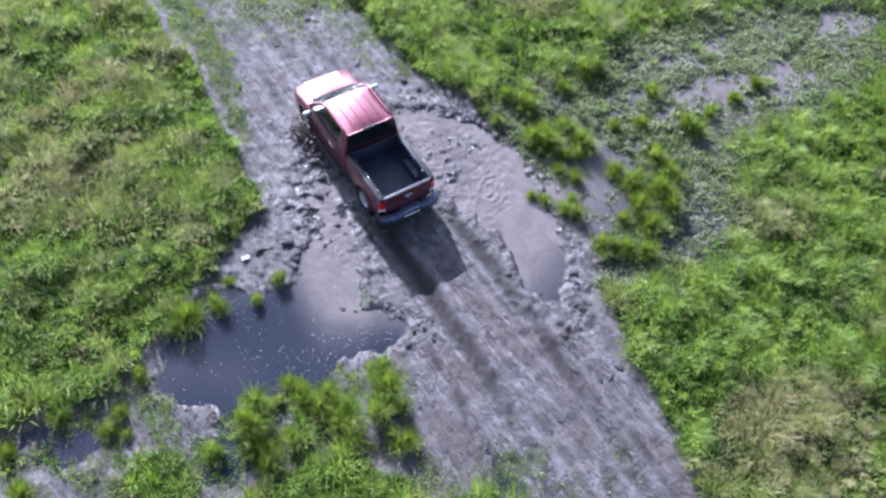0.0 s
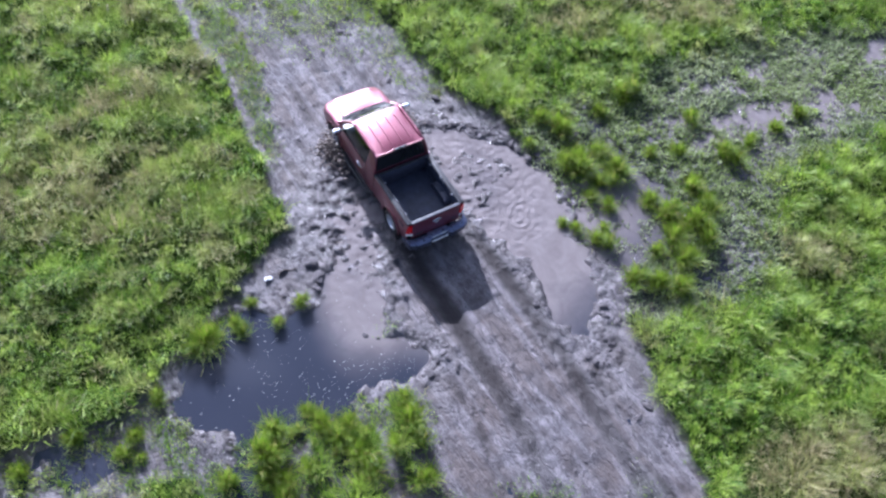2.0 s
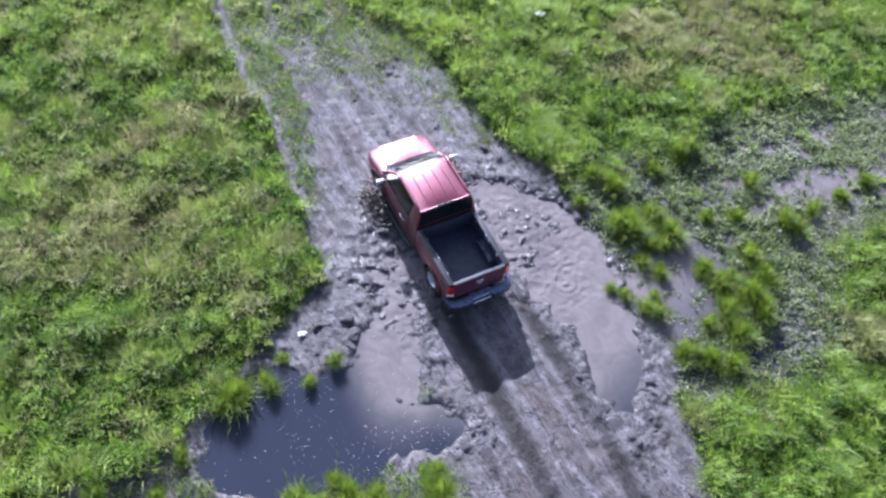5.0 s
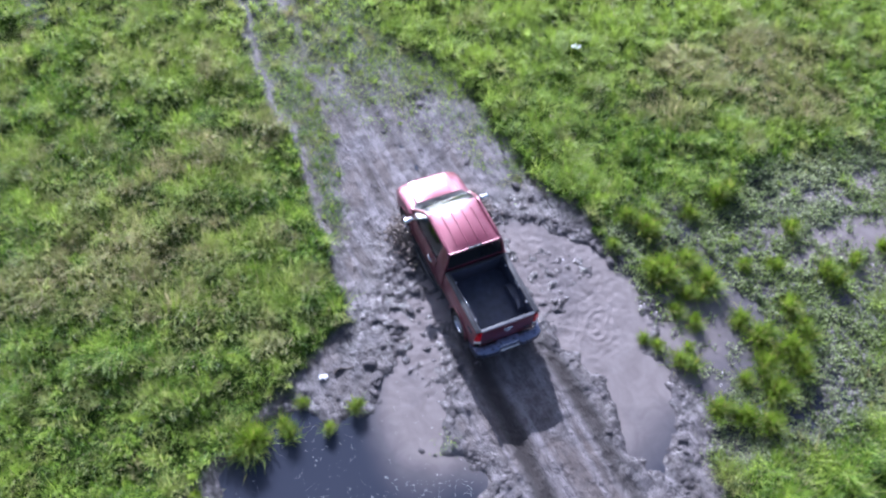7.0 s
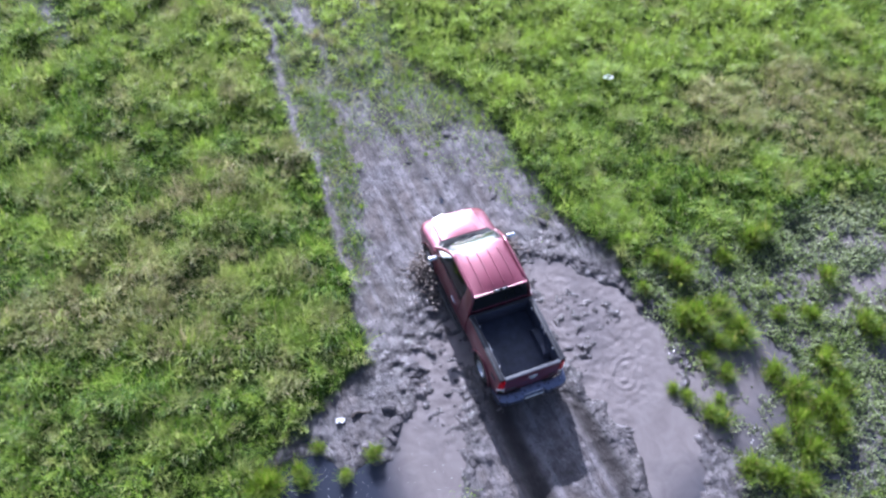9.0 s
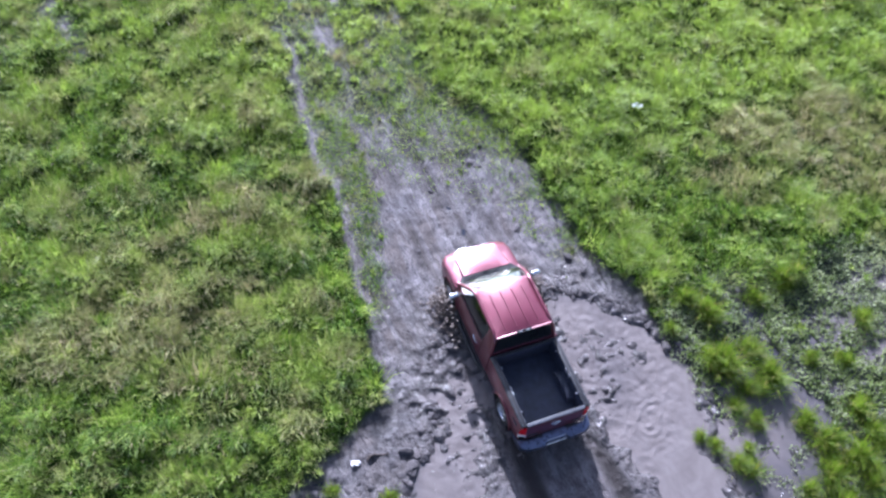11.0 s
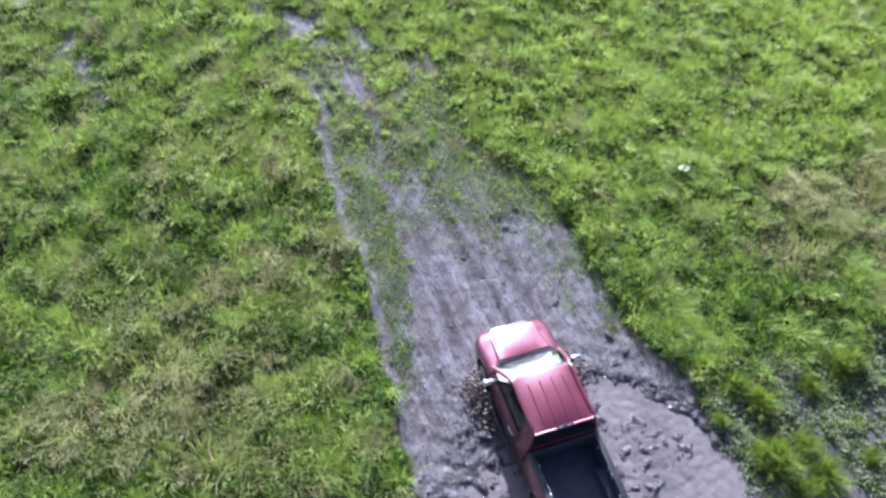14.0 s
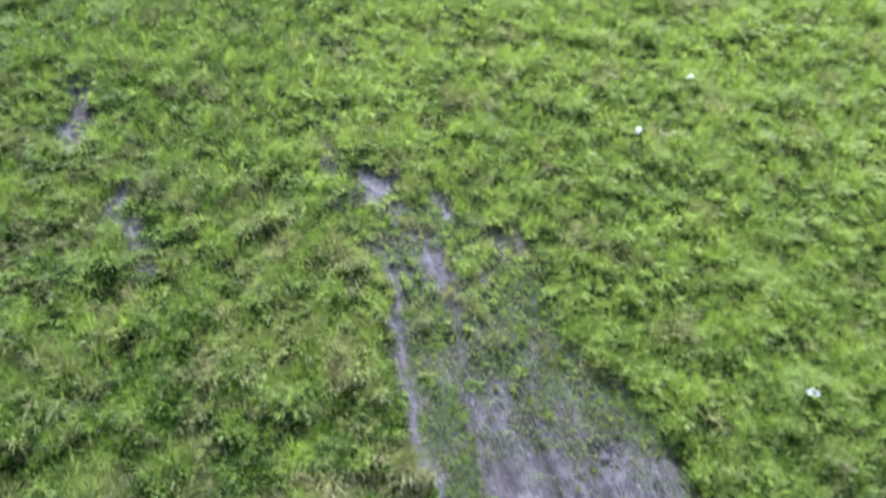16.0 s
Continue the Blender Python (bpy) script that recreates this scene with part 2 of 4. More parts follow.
def blob(x, y, cx, cy, a, b, turn=0.0):
    """1 at the centre of an ellipse, 0 on its rim, negative outside."""
    c, s = math.cos(radians(turn)), math.sin(radians(turn))
    dx, dy = x - cx, y - cy
    return 1 - np.sqrt(((dx * c + dy * s) / a) ** 2 + ((dy * c - dx * s) / b) ** 2)


LEFT_Y = [-60, 2.3, 3.0, 4, 5.9, 6.6, 6.9, 7.9, 8.8, 10.1, 10.8, 11.6, 13.1, 16.6, 19.8, 22.5, 25.4, 27.5, 30.6, 36]
LEFT_X = [28, 4.6, -9.5, -9, -8.8, -7.6, -6.2, -5.6, -5.1, -4.4, -3.7, -3.3, -2.5, -4.2, -5.8, -7.4, -8.8, -11.1, -12.4, -15]
RIGHT_Y = [-60, 0, 3.9, 6.4, 8.4, 10.6, 11.5, 12.5, 14.5, 16.7, 18.1, 20.1, 22.7, 23.8, 25.6, 27.5, 30.4, 36]
RIGHT_X = [33, 10.5, 9.2, 8.3, 7.7, 7.4, 7.5, 7.2, 6.0, 4.8, 3.1, 1.4, -0.6, -2.0, -4.2, -5.2, -9.5, -16]
INNER_Y = [14, 16.4, 19.4, 21.5, 24.8, 27, 31]
INNER_X = [-2.7, -3.2, -3.9, -4.4, -6.0, -6.5, -8]
PUDDLES = [(2.4, 14.55, 3.3, 2.65, -20), (-0.75, 11.7, 1.05, 2.5, 10), (-2.6, 8.4, 2.5, 2.0, 20), (0.2, 8.6, 1.3, 0.75, 0), (5.5, 11.9, 0.75, 2.2, 15)]
POOLS = [(-7.4, 5.5, 1.5, 0.8, 20), (7.6, 14.2, 1.7, 2.4, 10), (12.8, 18.5, 2.2, 0.5, 12), (16.8, 20.0, 1.9, 0.8, 25), (13.2, 20.9, 0.9, 0.4, 20), (18.5, 22.0, 1.6, 0.9, 20), (-3.2, 5.3, 0.6, 1.0, 10), (-0.9, 6.4, 0.28, 1.3, 15), (-1.6, 21.5, 0.3, 0.18, 10)]
LOW_GRASS = [(-4.7, 4.3, 1.2, 1.2, 0), (-0.3, 3.5, 2.4, 1.7, 0), (0.9, 6.5, 0.28, 1.2, 20), (-1.3, 6.2, 0.25, 0.8, 20), (-0.2, 6.3, 0.3, 0.9, 20), (-2.6, 6.2, 0.3, 0.6, 15), (3.2, 3.0, 1.7, 1.1, 0)]
MUD_ISLES = [(-2.9, 10.8, 0.9, 0.7, 0), (-1.9, 12.3, 0.8, 1.0, 0), (2.9, 10.6, 2.0, 3.6, 28)]
BARE = [(-7.3, 25.9, 1.2, 0.5, 25), (-11.5, 28.9, 0.22, 1.3, 23), (-9.9, 28.2, 1.2, 0.4, -30), (-9.8, 29.3, 0.2, 0.6, 35), (-7.5, 27.1, 0.22, 1.3, 27), (-5.7, 27.5, 0.9, 0.4, -25), (-20.4, 29.0, 1.0, 0.5, 0), (-19.4, 27.6, 0.5, 0.9, 0), (-15.6, 23.8, 0.5, 0.9, 30), (-16.8, 25.0, 0.3, 0.6, 0), (-9.9, 24.3, 0.6, 0.3, 0)]
DRY = [(7.7, 25.1, 1.6, 1.0, 20), (10.5, 26.0, 2.2, 1.4, 20), (10.9, 24.0, 2.0, 0.9, 10), (6.8, 22.6, 1.3, 0.8, 0), (12.0, 5.5, 2.6, 1.6, 30), (-9.5, 14.0, 3.5, 1.6, 30), (-6.8, 12.6, 1.6, 0.8, 10), (-8.5, 18.0, 2.5, 1.0, 40), (12.5, 12.8, 1.6, 0.7, 0)]
RUT_LEFT, RUT_RIGHT = [(0.46, 13.3), (1.4, 11.6), (2.3, 10.0), (3.2, 8.4), (6.0, 2.5)], [(2.0, 14.1), (3.2, 12.5), (4.5, 10.4), (5.6, 8.4), (8.6, 2.2)]
OLD_TRACKS = [[(-5.0, 23.8), (-3.6, 21.8), (-2.3, 19.8), (-0.9, 18.0)], [(-5.6, 23.4), (-4.4, 21.2), (-3.3, 19.2), (-2.3, 17.3)], [(-1.9, 21.6), (-1.1, 19.9), (0.0, 18.2)], [(6.2, 8.6), (7.4, 6.2), (8.6, 3.4)], [(2.2, 8.2), (3.4, 5.6), (4.8, 2.6)]]
FORWARD = Vector((-math.sin(radians(30.85)), math.cos(radians(30.85))))


def most(x, y, blobs):
    return np.max([blob(x, y, *b) * min(b[2], b[3]) for b in blobs], axis=0)


def line_distance(x, y, pts):
    best = np.full(np.shape(x), 1e9)
    for (ax, ay), (bx, by) in zip(pts, pts[1:]):
        dx, dy = bx - ax, by - ay
        t = np.clip(((x - ax) * dx + (y - ay) * dy) / (dx * dx + dy * dy), 0, 1)
        best = np.minimum(best, np.hypot(x - ax - t * dx, y - ay - t * dy))
    return best


def fields(x, y):
    """Height of the ground and how grassy, sparse, wet, weedy and dry it is at each place."""
    x, y = np.asarray(x, float), np.asarray(y, float)
    wx = x + 0.9 * (fbm(x, y, 1.3, 11) - 0.5) + 0.25 * (vnoise(x, y, 0.28, 12) - 0.5)
    wy = y + 0.9 * (fbm(x, y, 1.3, 21) - 0.5) + 0.25 * (vnoise(x, y, 0.28, 22) - 0.5)
    pud = np.maximum(most(wx, wy, PUDDLES), -3)
    pud = np.minimum(pud, -most(wx, wy, MUD_ISLES))
    pool = most(wx, wy, POOLS)
    left, right = np.interp(wy, LEFT_Y, LEFT_X) - wx, wx - np.interp(wy, RIGHT_Y, RIGHT_X)
    low = most(wx, wy, LOW_GRASS)
    left = np.where((wy < 6.6) & (wy > 3.2) & (wx > -9.2), left - 0.2, left)
    far = smooth(26.5, 31.0, wy + 2.5 * (fbm(x, y, 1.5, 31) - 0.5)) * 1.2 - 0.2
    sd = np.maximum(np.maximum(left, right), np.maximum(low, far))
    fray = smooth(20.0, 27.0, wy)
    grass = smooth(-0.08 - 0.9 * fray, 0.22 + 0.5 * fray, sd + 0.9 * fray * (fbm(x, y, 0.6, 33) - 0.5))
    strip = smooth(-0.35, 0.55, np.interp(wy, INNER_Y, INNER_X) - wx) * smooth(14.5, 16.5, wy)
    edge = 0.7 * smooth(-2.6, -0.4, right) * smooth(17.0, 19.5, wy) * smooth(0.42, 0.6, fbm(x, y, 0.55, 42))
    thin = np.maximum(np.maximum(strip, edge), smooth(19.0, 24.5, wy)) * (0.32 + 0.3 * np.maximum(fray, strip) + (0.68 - 0.3 * np.maximum(fray, strip)) * smooth(0.36, 0.56, fbm(x, y, 0.7, 41)))
    thin = thin * (0.25 + 0.75 * smooth(0.05, 0.3, np.abs(left + 1.75 + 0.3 * (fbm(x, y, 2.0, 49) - 0.5))))
    thin = np.maximum(thin, 0.8 * smooth(-1.2, 0.2, low) * smooth(0.5, 0.62, fbm(x, y, 0.8, 43)))
    thin = np.maximum(thin, 0.55 * np.maximum(smooth(-0.3, 0.5, blob(wx, wy, 4.6, 4.0, 1.5, 1.5)), smooth(-0.3, 0.5, blob(wx, wy, 7.2, 4.6, 0.7, 1.4))) * smooth(0.40, 0.56, fbm(x, y, 0.6, 48)))
    thin = np.maximum(thin, 0.75 * smooth(-0.3, 0.4, blob(wx, wy, -5.2, 5.4, 4.2, 1.9)) * smooth(0.42, 0.56, fbm(x, y, 0.6, 46)))
    thin = thin * (0.2 + 0.8 * smooth(0.02, 0.30, np.abs(left + 0.12))) * (1 - grass)
    bare = 0.9 * smooth(-0.2, 0.3, most(wx, wy, BARE) + 1.1 * (fbm(x, y, 0.5, 44) - 0.55))
    marsh = np.maximum(np.maximum(smooth(-0.6, 0.5, blob(wx, wy, 6.3, 15.2, 1.9, 2.6, 20) * 2), smooth(-1.0, 0.5, blob(wx, wy, 8.6, 14.8, 3.9, 4.0) * 3)), smooth(-0.8, 0.8, blob(wx, wy, 13.5, 19.4, 7.5, 2.6, 22) * 2.6))
    patchy = smooth(0.44, 0.54, fbm(x, y, 0.9, 51))
    marsh = marsh * smooth(-0.6, 0.3, right)
    line = np.exp(-((left + 0.10) / 0.14) ** 2) * smooth(13.0, 15.0, wy) * smooth(27.0, 25.0, wy)
    grass, thin = grass * (1 - 0.9 * line), thin * (1 - 0.9 * line)
    grass = grass * (1 - bare) * (1 - marsh * (1 - 0.40 * patchy)) * (1 - 0.9 * smooth(-0.12, 0.08, pool)) * (1 - smooth(-0.05, 0.2, pud))
    thin = thin * (1 - smooth(-0.1, 0.1, pud)) * (1 - bare)
    lumps = fbm(x, y, 1.1, 61, 4)
    rough = fbm(x, y, 0.33, 71, 3) - 0.5
    churn = np.exp(-((pud + 0.25) / 0.45) ** 2)
    z = 0.055 + 0.05 * (lumps - 0.5) + rough * (0.075 + 0.02 * churn) + (fbm(x, y, 0.24, 75, 2) - 0.5) * (0.02 + 0.07 * churn + 0.15 * marsh)
    streak = fbm(wx * 0.858 + wy * 0.513, (y * 0.858 - x * 0.513) * 0.12, 0.7, 81, 3) - 0.5
    z = z + 0.09 * streak * (1 - grass)
    z = z + grass * (0.05 + (0.42 - 0.24 * smooth(19, 28, y)) * (fbm(x, y, 0.85, 65, 3) - 0.38))
    stirred = np.maximum(np.maximum(smooth(0.0, 0.5, blob(wx, wy, 0.2, 15.6, 2.6, 2.2)), smooth(0.0, 0.5, blob(wx, wy, -0.6, 12.6, 1.5, 2.6, 15))), smooth(0.0, 0.5, blob(wx, wy, 3.0, 14.9, 1.7, 2.6, 20)))
    stirred = stirred * (1 - smooth(0.0, 0.3, blob(wx, wy, 4.4, 13.7, 1.1, 1.9, 10)))
    z = np.where(pud > -0.3, z - (0.19 - 0.125 * stirred) * smooth(-0.22, 0.35, pud) + stirred * 0.17 * (fbm(x + 0.3 * fbm(x, y, 0.5, 79, 1), y, 0.15, 77, 2) - 0.5), z)
    z = z - marsh * (0.066 - 0.028 * smooth(10, 12.5, x)) * (1 - 0.6 * patchy) - (0.075 - 0.02 * smooth(10, 12, x)) * smooth(-0.3, 0.3, pool)
    rut = np.minimum(line_distance(wx * 0.15 + x * 0.85, wy * 0.15 + y * 0.85, RUT_LEFT), line_distance(wx * 0.15 + x * 0.85, wy * 0.15 + y * 0.85, RUT_RIGHT))
    z = z - 0.06 * np.exp(-(rut / 0.20) ** 2) + 0.03 * np.exp(-((rut - 0.36) / 0.12) ** 2) * (1 - grass)
    z = np.where(rut < 0.4, np.maximum(z, 0.004), z)
    old = np.min([line_distance(wx * 0.3 + x * 0.7, wy * 0.3 + y * 0.7, p) for p in OLD_TRACKS], axis=0)
    z = z - 0.022 * np.exp(-(old / 0.17) ** 2) * (1 - grass)
    wet = np.clip(0.8 * stirred + smooth(-1.3, 0.0, pud) * (0.45 + 0.5 * smooth(0.4, 0.6, fbm(x, y, 0.7, 47))) + marsh * 0.10 + smooth(-0.4, 0.1, pool) * 0.35 + 1.0 * np.exp(-(rut / 0.26) ** 4) + 0.5 * smooth(0.05, 0.0, z), 0, 1)
    dry = np.clip(1.2 * smooth(-0.5, 0.4, most(wx, wy, DRY)) * (0.10 + 0.45 * smooth(-3, 3, x) + 0.7 * smooth(0.44, 0.58, fbm(x, y, 0.55, 91))) + 0.6 * smooth(0.62, 0.74, fbm(x, y, 0.8, 95)), 0, 1)
    # low-sun backlight painted into far grass colour, plus random lighter patches
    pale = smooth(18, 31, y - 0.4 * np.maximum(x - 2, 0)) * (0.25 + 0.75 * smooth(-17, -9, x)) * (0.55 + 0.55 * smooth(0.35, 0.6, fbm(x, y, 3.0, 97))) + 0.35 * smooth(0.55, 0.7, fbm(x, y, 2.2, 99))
    dry = np.clip(dry + 0.5 * smooth(-1.5, -5.5, x) * smooth(31, 25, y) * smooth(0.52, 0.68, fbm(x, y, 0.5, 96)), 0, 1)
    return dict(pale=np.clip(pale, 0, 1), z=z, grass=grass, thin=thin, wet=wet, marsh=marsh, dry=dry, pud=pud, rut=rut, old=old, stirred=stirred, low=low, lumps=lumps)


# ---- ground and water ----
def in_meadow(x, y):
    """The stretch of the meadow that lies about the flight, with a margin."""
    return (x > -10.0 - (y - 4) * 0.60) & (x < 15.5 + (y - 4) * 0.33) & (x < 21.5 - (y - 25) * 0.72) & (y > 2.8) & (y < 46)


def grid_mesh(name, xs, ys, heights, mat, attributes=None):
    nx, ny = len(xs), len(ys)
    gx, gy = np.meshgrid(xs, ys)
    co = np.stack([gx, gy, heights], -1).reshape(-1, 3)
    i = (np.arange(ny - 1)[:, None] * nx + np.arange(nx - 1)[None, :]).ravel()
    quads = np.stack([i, i + 1, i + nx + 1, i + nx], -1)
    return raw_mesh(name, co, quads, mat, attributes)


def raw_mesh(name, co, faces, mat, attributes=None, smooth_shade=True):
    """A mesh from number arrays: faces is one array of equal polygons, or a list of them."""
    sets = faces if isinstance(faces, list) else [faces]
    me = bpy.data.meshes.new(name)
    me.vertices.add(len(co))
    me.vertices.foreach_set("co", np.asarray(co, np.float32).ravel())
    loops = np.concatenate([f.ravel() for f in sets])
    sizes = np.concatenate([np.full(len(f), f.shape[1]) for f in sets])
    me.loops.add(len(loops))
    me.loops.foreach_set("vertex_index", loops.astype(np.int32))
    me.polygons.add(len(sizes))
    me.polygons.foreach_set("loop_start", np.concatenate([[0], np.cumsum(sizes)[:-1]]).astype(np.int32))
    me.update(calc_edges=True)
    me.polygons.foreach_set("use_smooth", np.full(len(sizes), smooth_shade))
    for key, values in (attributes or {}).items():
        me.attributes.new(key, "FLOAT", "POINT").data.foreach_set("value", np.asarray(values, np.float32).ravel())
    me.materials.append(mat)
    return me


reach = np.array([2, 5, 10, 20, 45, 100, 250, 600, 1500.0])
gxs = np.concatenate([-40 - reach[::-1], np.arange(-40, -28.1, 0.4), np.arange(-28, -3, 0.13), np.arange(-3, 7, 0.06), np.arange(7, 24.01, 0.13), np.arange(24.4, 36.1, 0.4), 36 + reach])
gys = np.concatenate([-14 - reach[::-1], np.arange(-14, 0.9, 0.3), np.arange(1, 8, 0.13), np.arange(8, 19, 0.06), np.arange(19, 48.01, 0.13), np.arange(48.4, 58.1, 0.4), 58 + reach])
mx, my = np.meshgrid(gxs, gys)
F = fields(mx, my)
outside = (mx < -40) | (mx > 36) | (my < -14) | (my > 58)
F["z"][outside] = 0.09
ground = new("ground", grid_mesh("ground", gxs, gys, F["z"], GROUND, dict(sward=1.0 - in_meadow(mx, my), grass=np.clip(F["grass"] + 0.45 * F["thin"], 0, 1), wet=F["wet"], rut=np.maximum(np.exp(-(F["rut"] / 0.25) ** 4) * smooth(0.15, 0.4, fbm(mx, my, 1.5, 111)) * smooth(4.5, 8.5, my), 0.8 * np.exp(-(F["old"] / 0.17) ** 2) * smooth(0.32, 0.55, fbm(mx, my, 0.9, 113))))))
tagged(ground, "churned grey mud track across green marshy meadow", "ground", kind="structure")

wxs = np.concatenate([np.arange(-10, -2, 0.12), np.arange(-2, 7, 0.055), np.arange(7, 23.01, 0.12)])
wys = np.concatenate([np.arange(2, 9, 0.12), np.arange(9, 18, 0.055), np.arange(18, 26.01, 0.12)])
wmx, wmy = np.meshgrid(wxs, wys)
silt = 0.9 * smooth(0.0, 0.7, blob(wmx, wmy, -0.2, 11.0, 2.0, 3.2)) + smooth(-0.2, 1.0, blob(wmx, wmy, 2.6, 13.4, 5.2, 5.0) * 2.6) + 0.7 * smooth(0, 1, blob(wmx, wmy, 8, 14, 4, 4)) + 1.3 * smooth(-0.3, 0.6, blob(wmx, wmy, 15, 20, 8, 5))
# the truck has stirred the puddle: rings beside it and a low chop
stir = smooth(-0.1, 0.5, blob(wmx, wmy, 2.4, 14.4, 3.6, 3.2)) + 0.55 * smooth(-0.1, 0.5, blob(wmx, wmy, -0.7, 12.6, 1.5, 2.5, 10))
bend = 0.7 * (fbm(wmx, wmy, 0.9, 105, 3) - 0.5)
ring = np.hypot((wmx - 4.3) * 1.3 + bend, wmy - 13.9 + 0.5 * bend)
chop = 1 - np.abs(2 * fbm(wmx, wmy, 0.27, 101, 3) - 1)
waves = stir * 0.055 * (chop - 0.75) + 0.013 * np.sin(ring * 26 + 5 * fbm(wmx, wmy, 0.5, 103)) * np.exp(-(ring / 0.85) ** 4) * smooth(0.3, 0.5, fbm(wmx, wmy, 0.5, 107))
water = new("water", grid_mesh("water", wxs, wys, waves, WATER, dict(silt=np.clip(silt, 0, 1.2), stir=np.clip(0.38 * stir, 0, 1))))
tagged(water, "murky brown puddle water reflecting clouds", "water", kind="structure")


# ---- pickup truck ----
def part(name, bm, mat, parent, label="", shade=True):
    """Links a bmesh as one mesh object under a thing or a part."""
    bmesh.ops.recalc_face_normals(bm, faces=bm.faces[:])
    me = bpy.data.meshes.new(name)
    bm.to_mesh(me)
    bm.free()
    me.materials.append(mat)
    if shade:
        me.polygons.foreach_set("use_smooth", [True] * len(me.polygons))
        me.set_sharp_from_angle(angle=radians(38))
    ob = new(name, me)
    ob.parent = parent
    if label:
        tagged(ob, label)
    return ob


def slab(p00, p10, p11, p01, thick, bulge=0.0, n=8, m=8, edge=2.0):
    """A curved panel over four corners, bulged outward and given thickness inward."""
    a, b, c, d = (Vector(p) for p in (p00, p10, p11, p01))
    nor = ((c - a).cross(d - b)).normalized()
    bm = bmesh.new()
    layers = []
    for depth in (0.0, -thick):
        rows = []
        for j in range(m + 1):
            v = j / m
            row = []
            for i in range(n + 1):
                u = i / n
                p = (a * (1 - u) + b * u) * (1 - v) + (d * (1 - u) + c * u) * v
                q = (1 - abs(2 * u - 1) ** edge) * (1 - abs(2 * v - 1) ** edge)
                row.append(bm.verts.new(p + nor * (bulge * q + depth)))
            rows.append(row)
        layers.append(rows)
    for k, rows in enumerate(layers):
        for j in range(m):
            for i in range(n):
                f = (rows[j][i], rows[j][i + 1], rows[j + 1][i + 1], rows[j + 1][i])
                bm.faces.new(f if k == 0 else f[::-1])
    ring = lambda r: r[0][:-1] + [row[n] for row in r[:-1]] + r[m][::-1][:-1] + [row[0] for row in r[::-1][:-1]]
    o, i2 = ring(layers[0]), ring(layers[1])
    for k in range(len(o)):
        bm.faces.new((o[k], i2[k], i2[(k + 1) % len(o)], o[(k + 1) % len(o)]))
    return bm


def block(x0, x1, y0, y1, z0, z1, bevel=0.02, segments=2):
    bm = bmesh.new()
    bmesh.ops.create_cube(bm, size=1)
    for v in bm.verts:
        v.co = Vector(((x0 + x1) / 2 + v.co.x * (x1 - x0), (y0 + y1) / 2 + v.co.y * (y1 - y0), (z0 + z1) / 2 + v.co.z * (z1 - z0)))
    if bevel:
        bmesh.ops.bevel(bm, geom=bm.edges[:], offset=bevel, segments=segments, affect="EDGES", profile=0.5)
    return bm


def tube(points, rad, sides=8, flat=1.0):
    """A round bar along a line of points."""
    bm = bmesh.new()
    pts = [Vector(p) for p in points]
    rings = []
    for i, p in enumerate(pts):
        way = (pts[min(i + 1, len(pts) - 1)] - pts[max(i - 1, 0)]).normalized()
        side = way.cross(Vector((0, 0, 1)))
        side = side.normalized() if side.length > 0.05 else Vector((1, 0, 0))
        up = side.cross(way).normalized()
        rings.append([bm.verts.new(p + side * rad * math.cos(2 * math.pi * k / sides) + up * rad * flat * math.sin(2 * math.pi * k / sides)) for k in range(sides)])
    for p, q in zip(rings, rings[1:]):
        for k in range(sides):
            bm.faces.new((p[k], p[(k + 1) % sides], q[(k + 1) % sides], q[k]))
    bm.faces.new(rings[0][::-1])
    bm.faces.new(rings[-1])
    return bm


def curve_points(points, steps=5):
    """Points along a smooth line through the given ones."""
    p = [Vector(q) for q in points]
    p = [p[0] * 2 - p[1]] + p + [p[-1] * 2 - p[-2]]
    out = []
    for i in range(1, len(p) - 2):
        for k in range(steps):
            t = k / steps
            out.append(0.5 * ((2 * p[i]) + (p[i + 1] - p[i - 1]) * t + (2 * p[i - 1] - 5 * p[i] + 4 * p[i + 1] - p[i + 2]) * t * t + (3 * p[i] - p[i - 1] - 3 * p[i + 1] + p[i + 2]) * t ** 3))
    return out + [p[-2]]


def loft(sections, cap=True):
    bm = bmesh.new()
    rings = [[bm.verts.new(p) for p in s] for s in sections]
    for p, q in zip(rings, rings[1:]):
        for k in range(len(p)):
            bm.faces.new((p[k], p[(k + 1) % len(p)], q[(k + 1) % len(p)], q[k]))
    if cap:
        bm.faces.new(rings[0][::-1])
        bm.faces.new(rings[-1])
    return bm


def lathe(profile, steps=32):
    """A ring turned round the x axis from (x, radius) pairs."""
    bm = bmesh.new()
    rings = [[bm.verts.new((x, r * math.cos(2 * math.pi * k / steps), r * math.sin(2 * math.pi * k / steps))) for k in range(steps)] for x, r in profile]
    for p, q in zip(rings, rings[1:]):
        for k in range(steps):
            bm.faces.new((p[k], p[(k + 1) % steps], q[(k + 1) % steps], q[k]))
    return bm


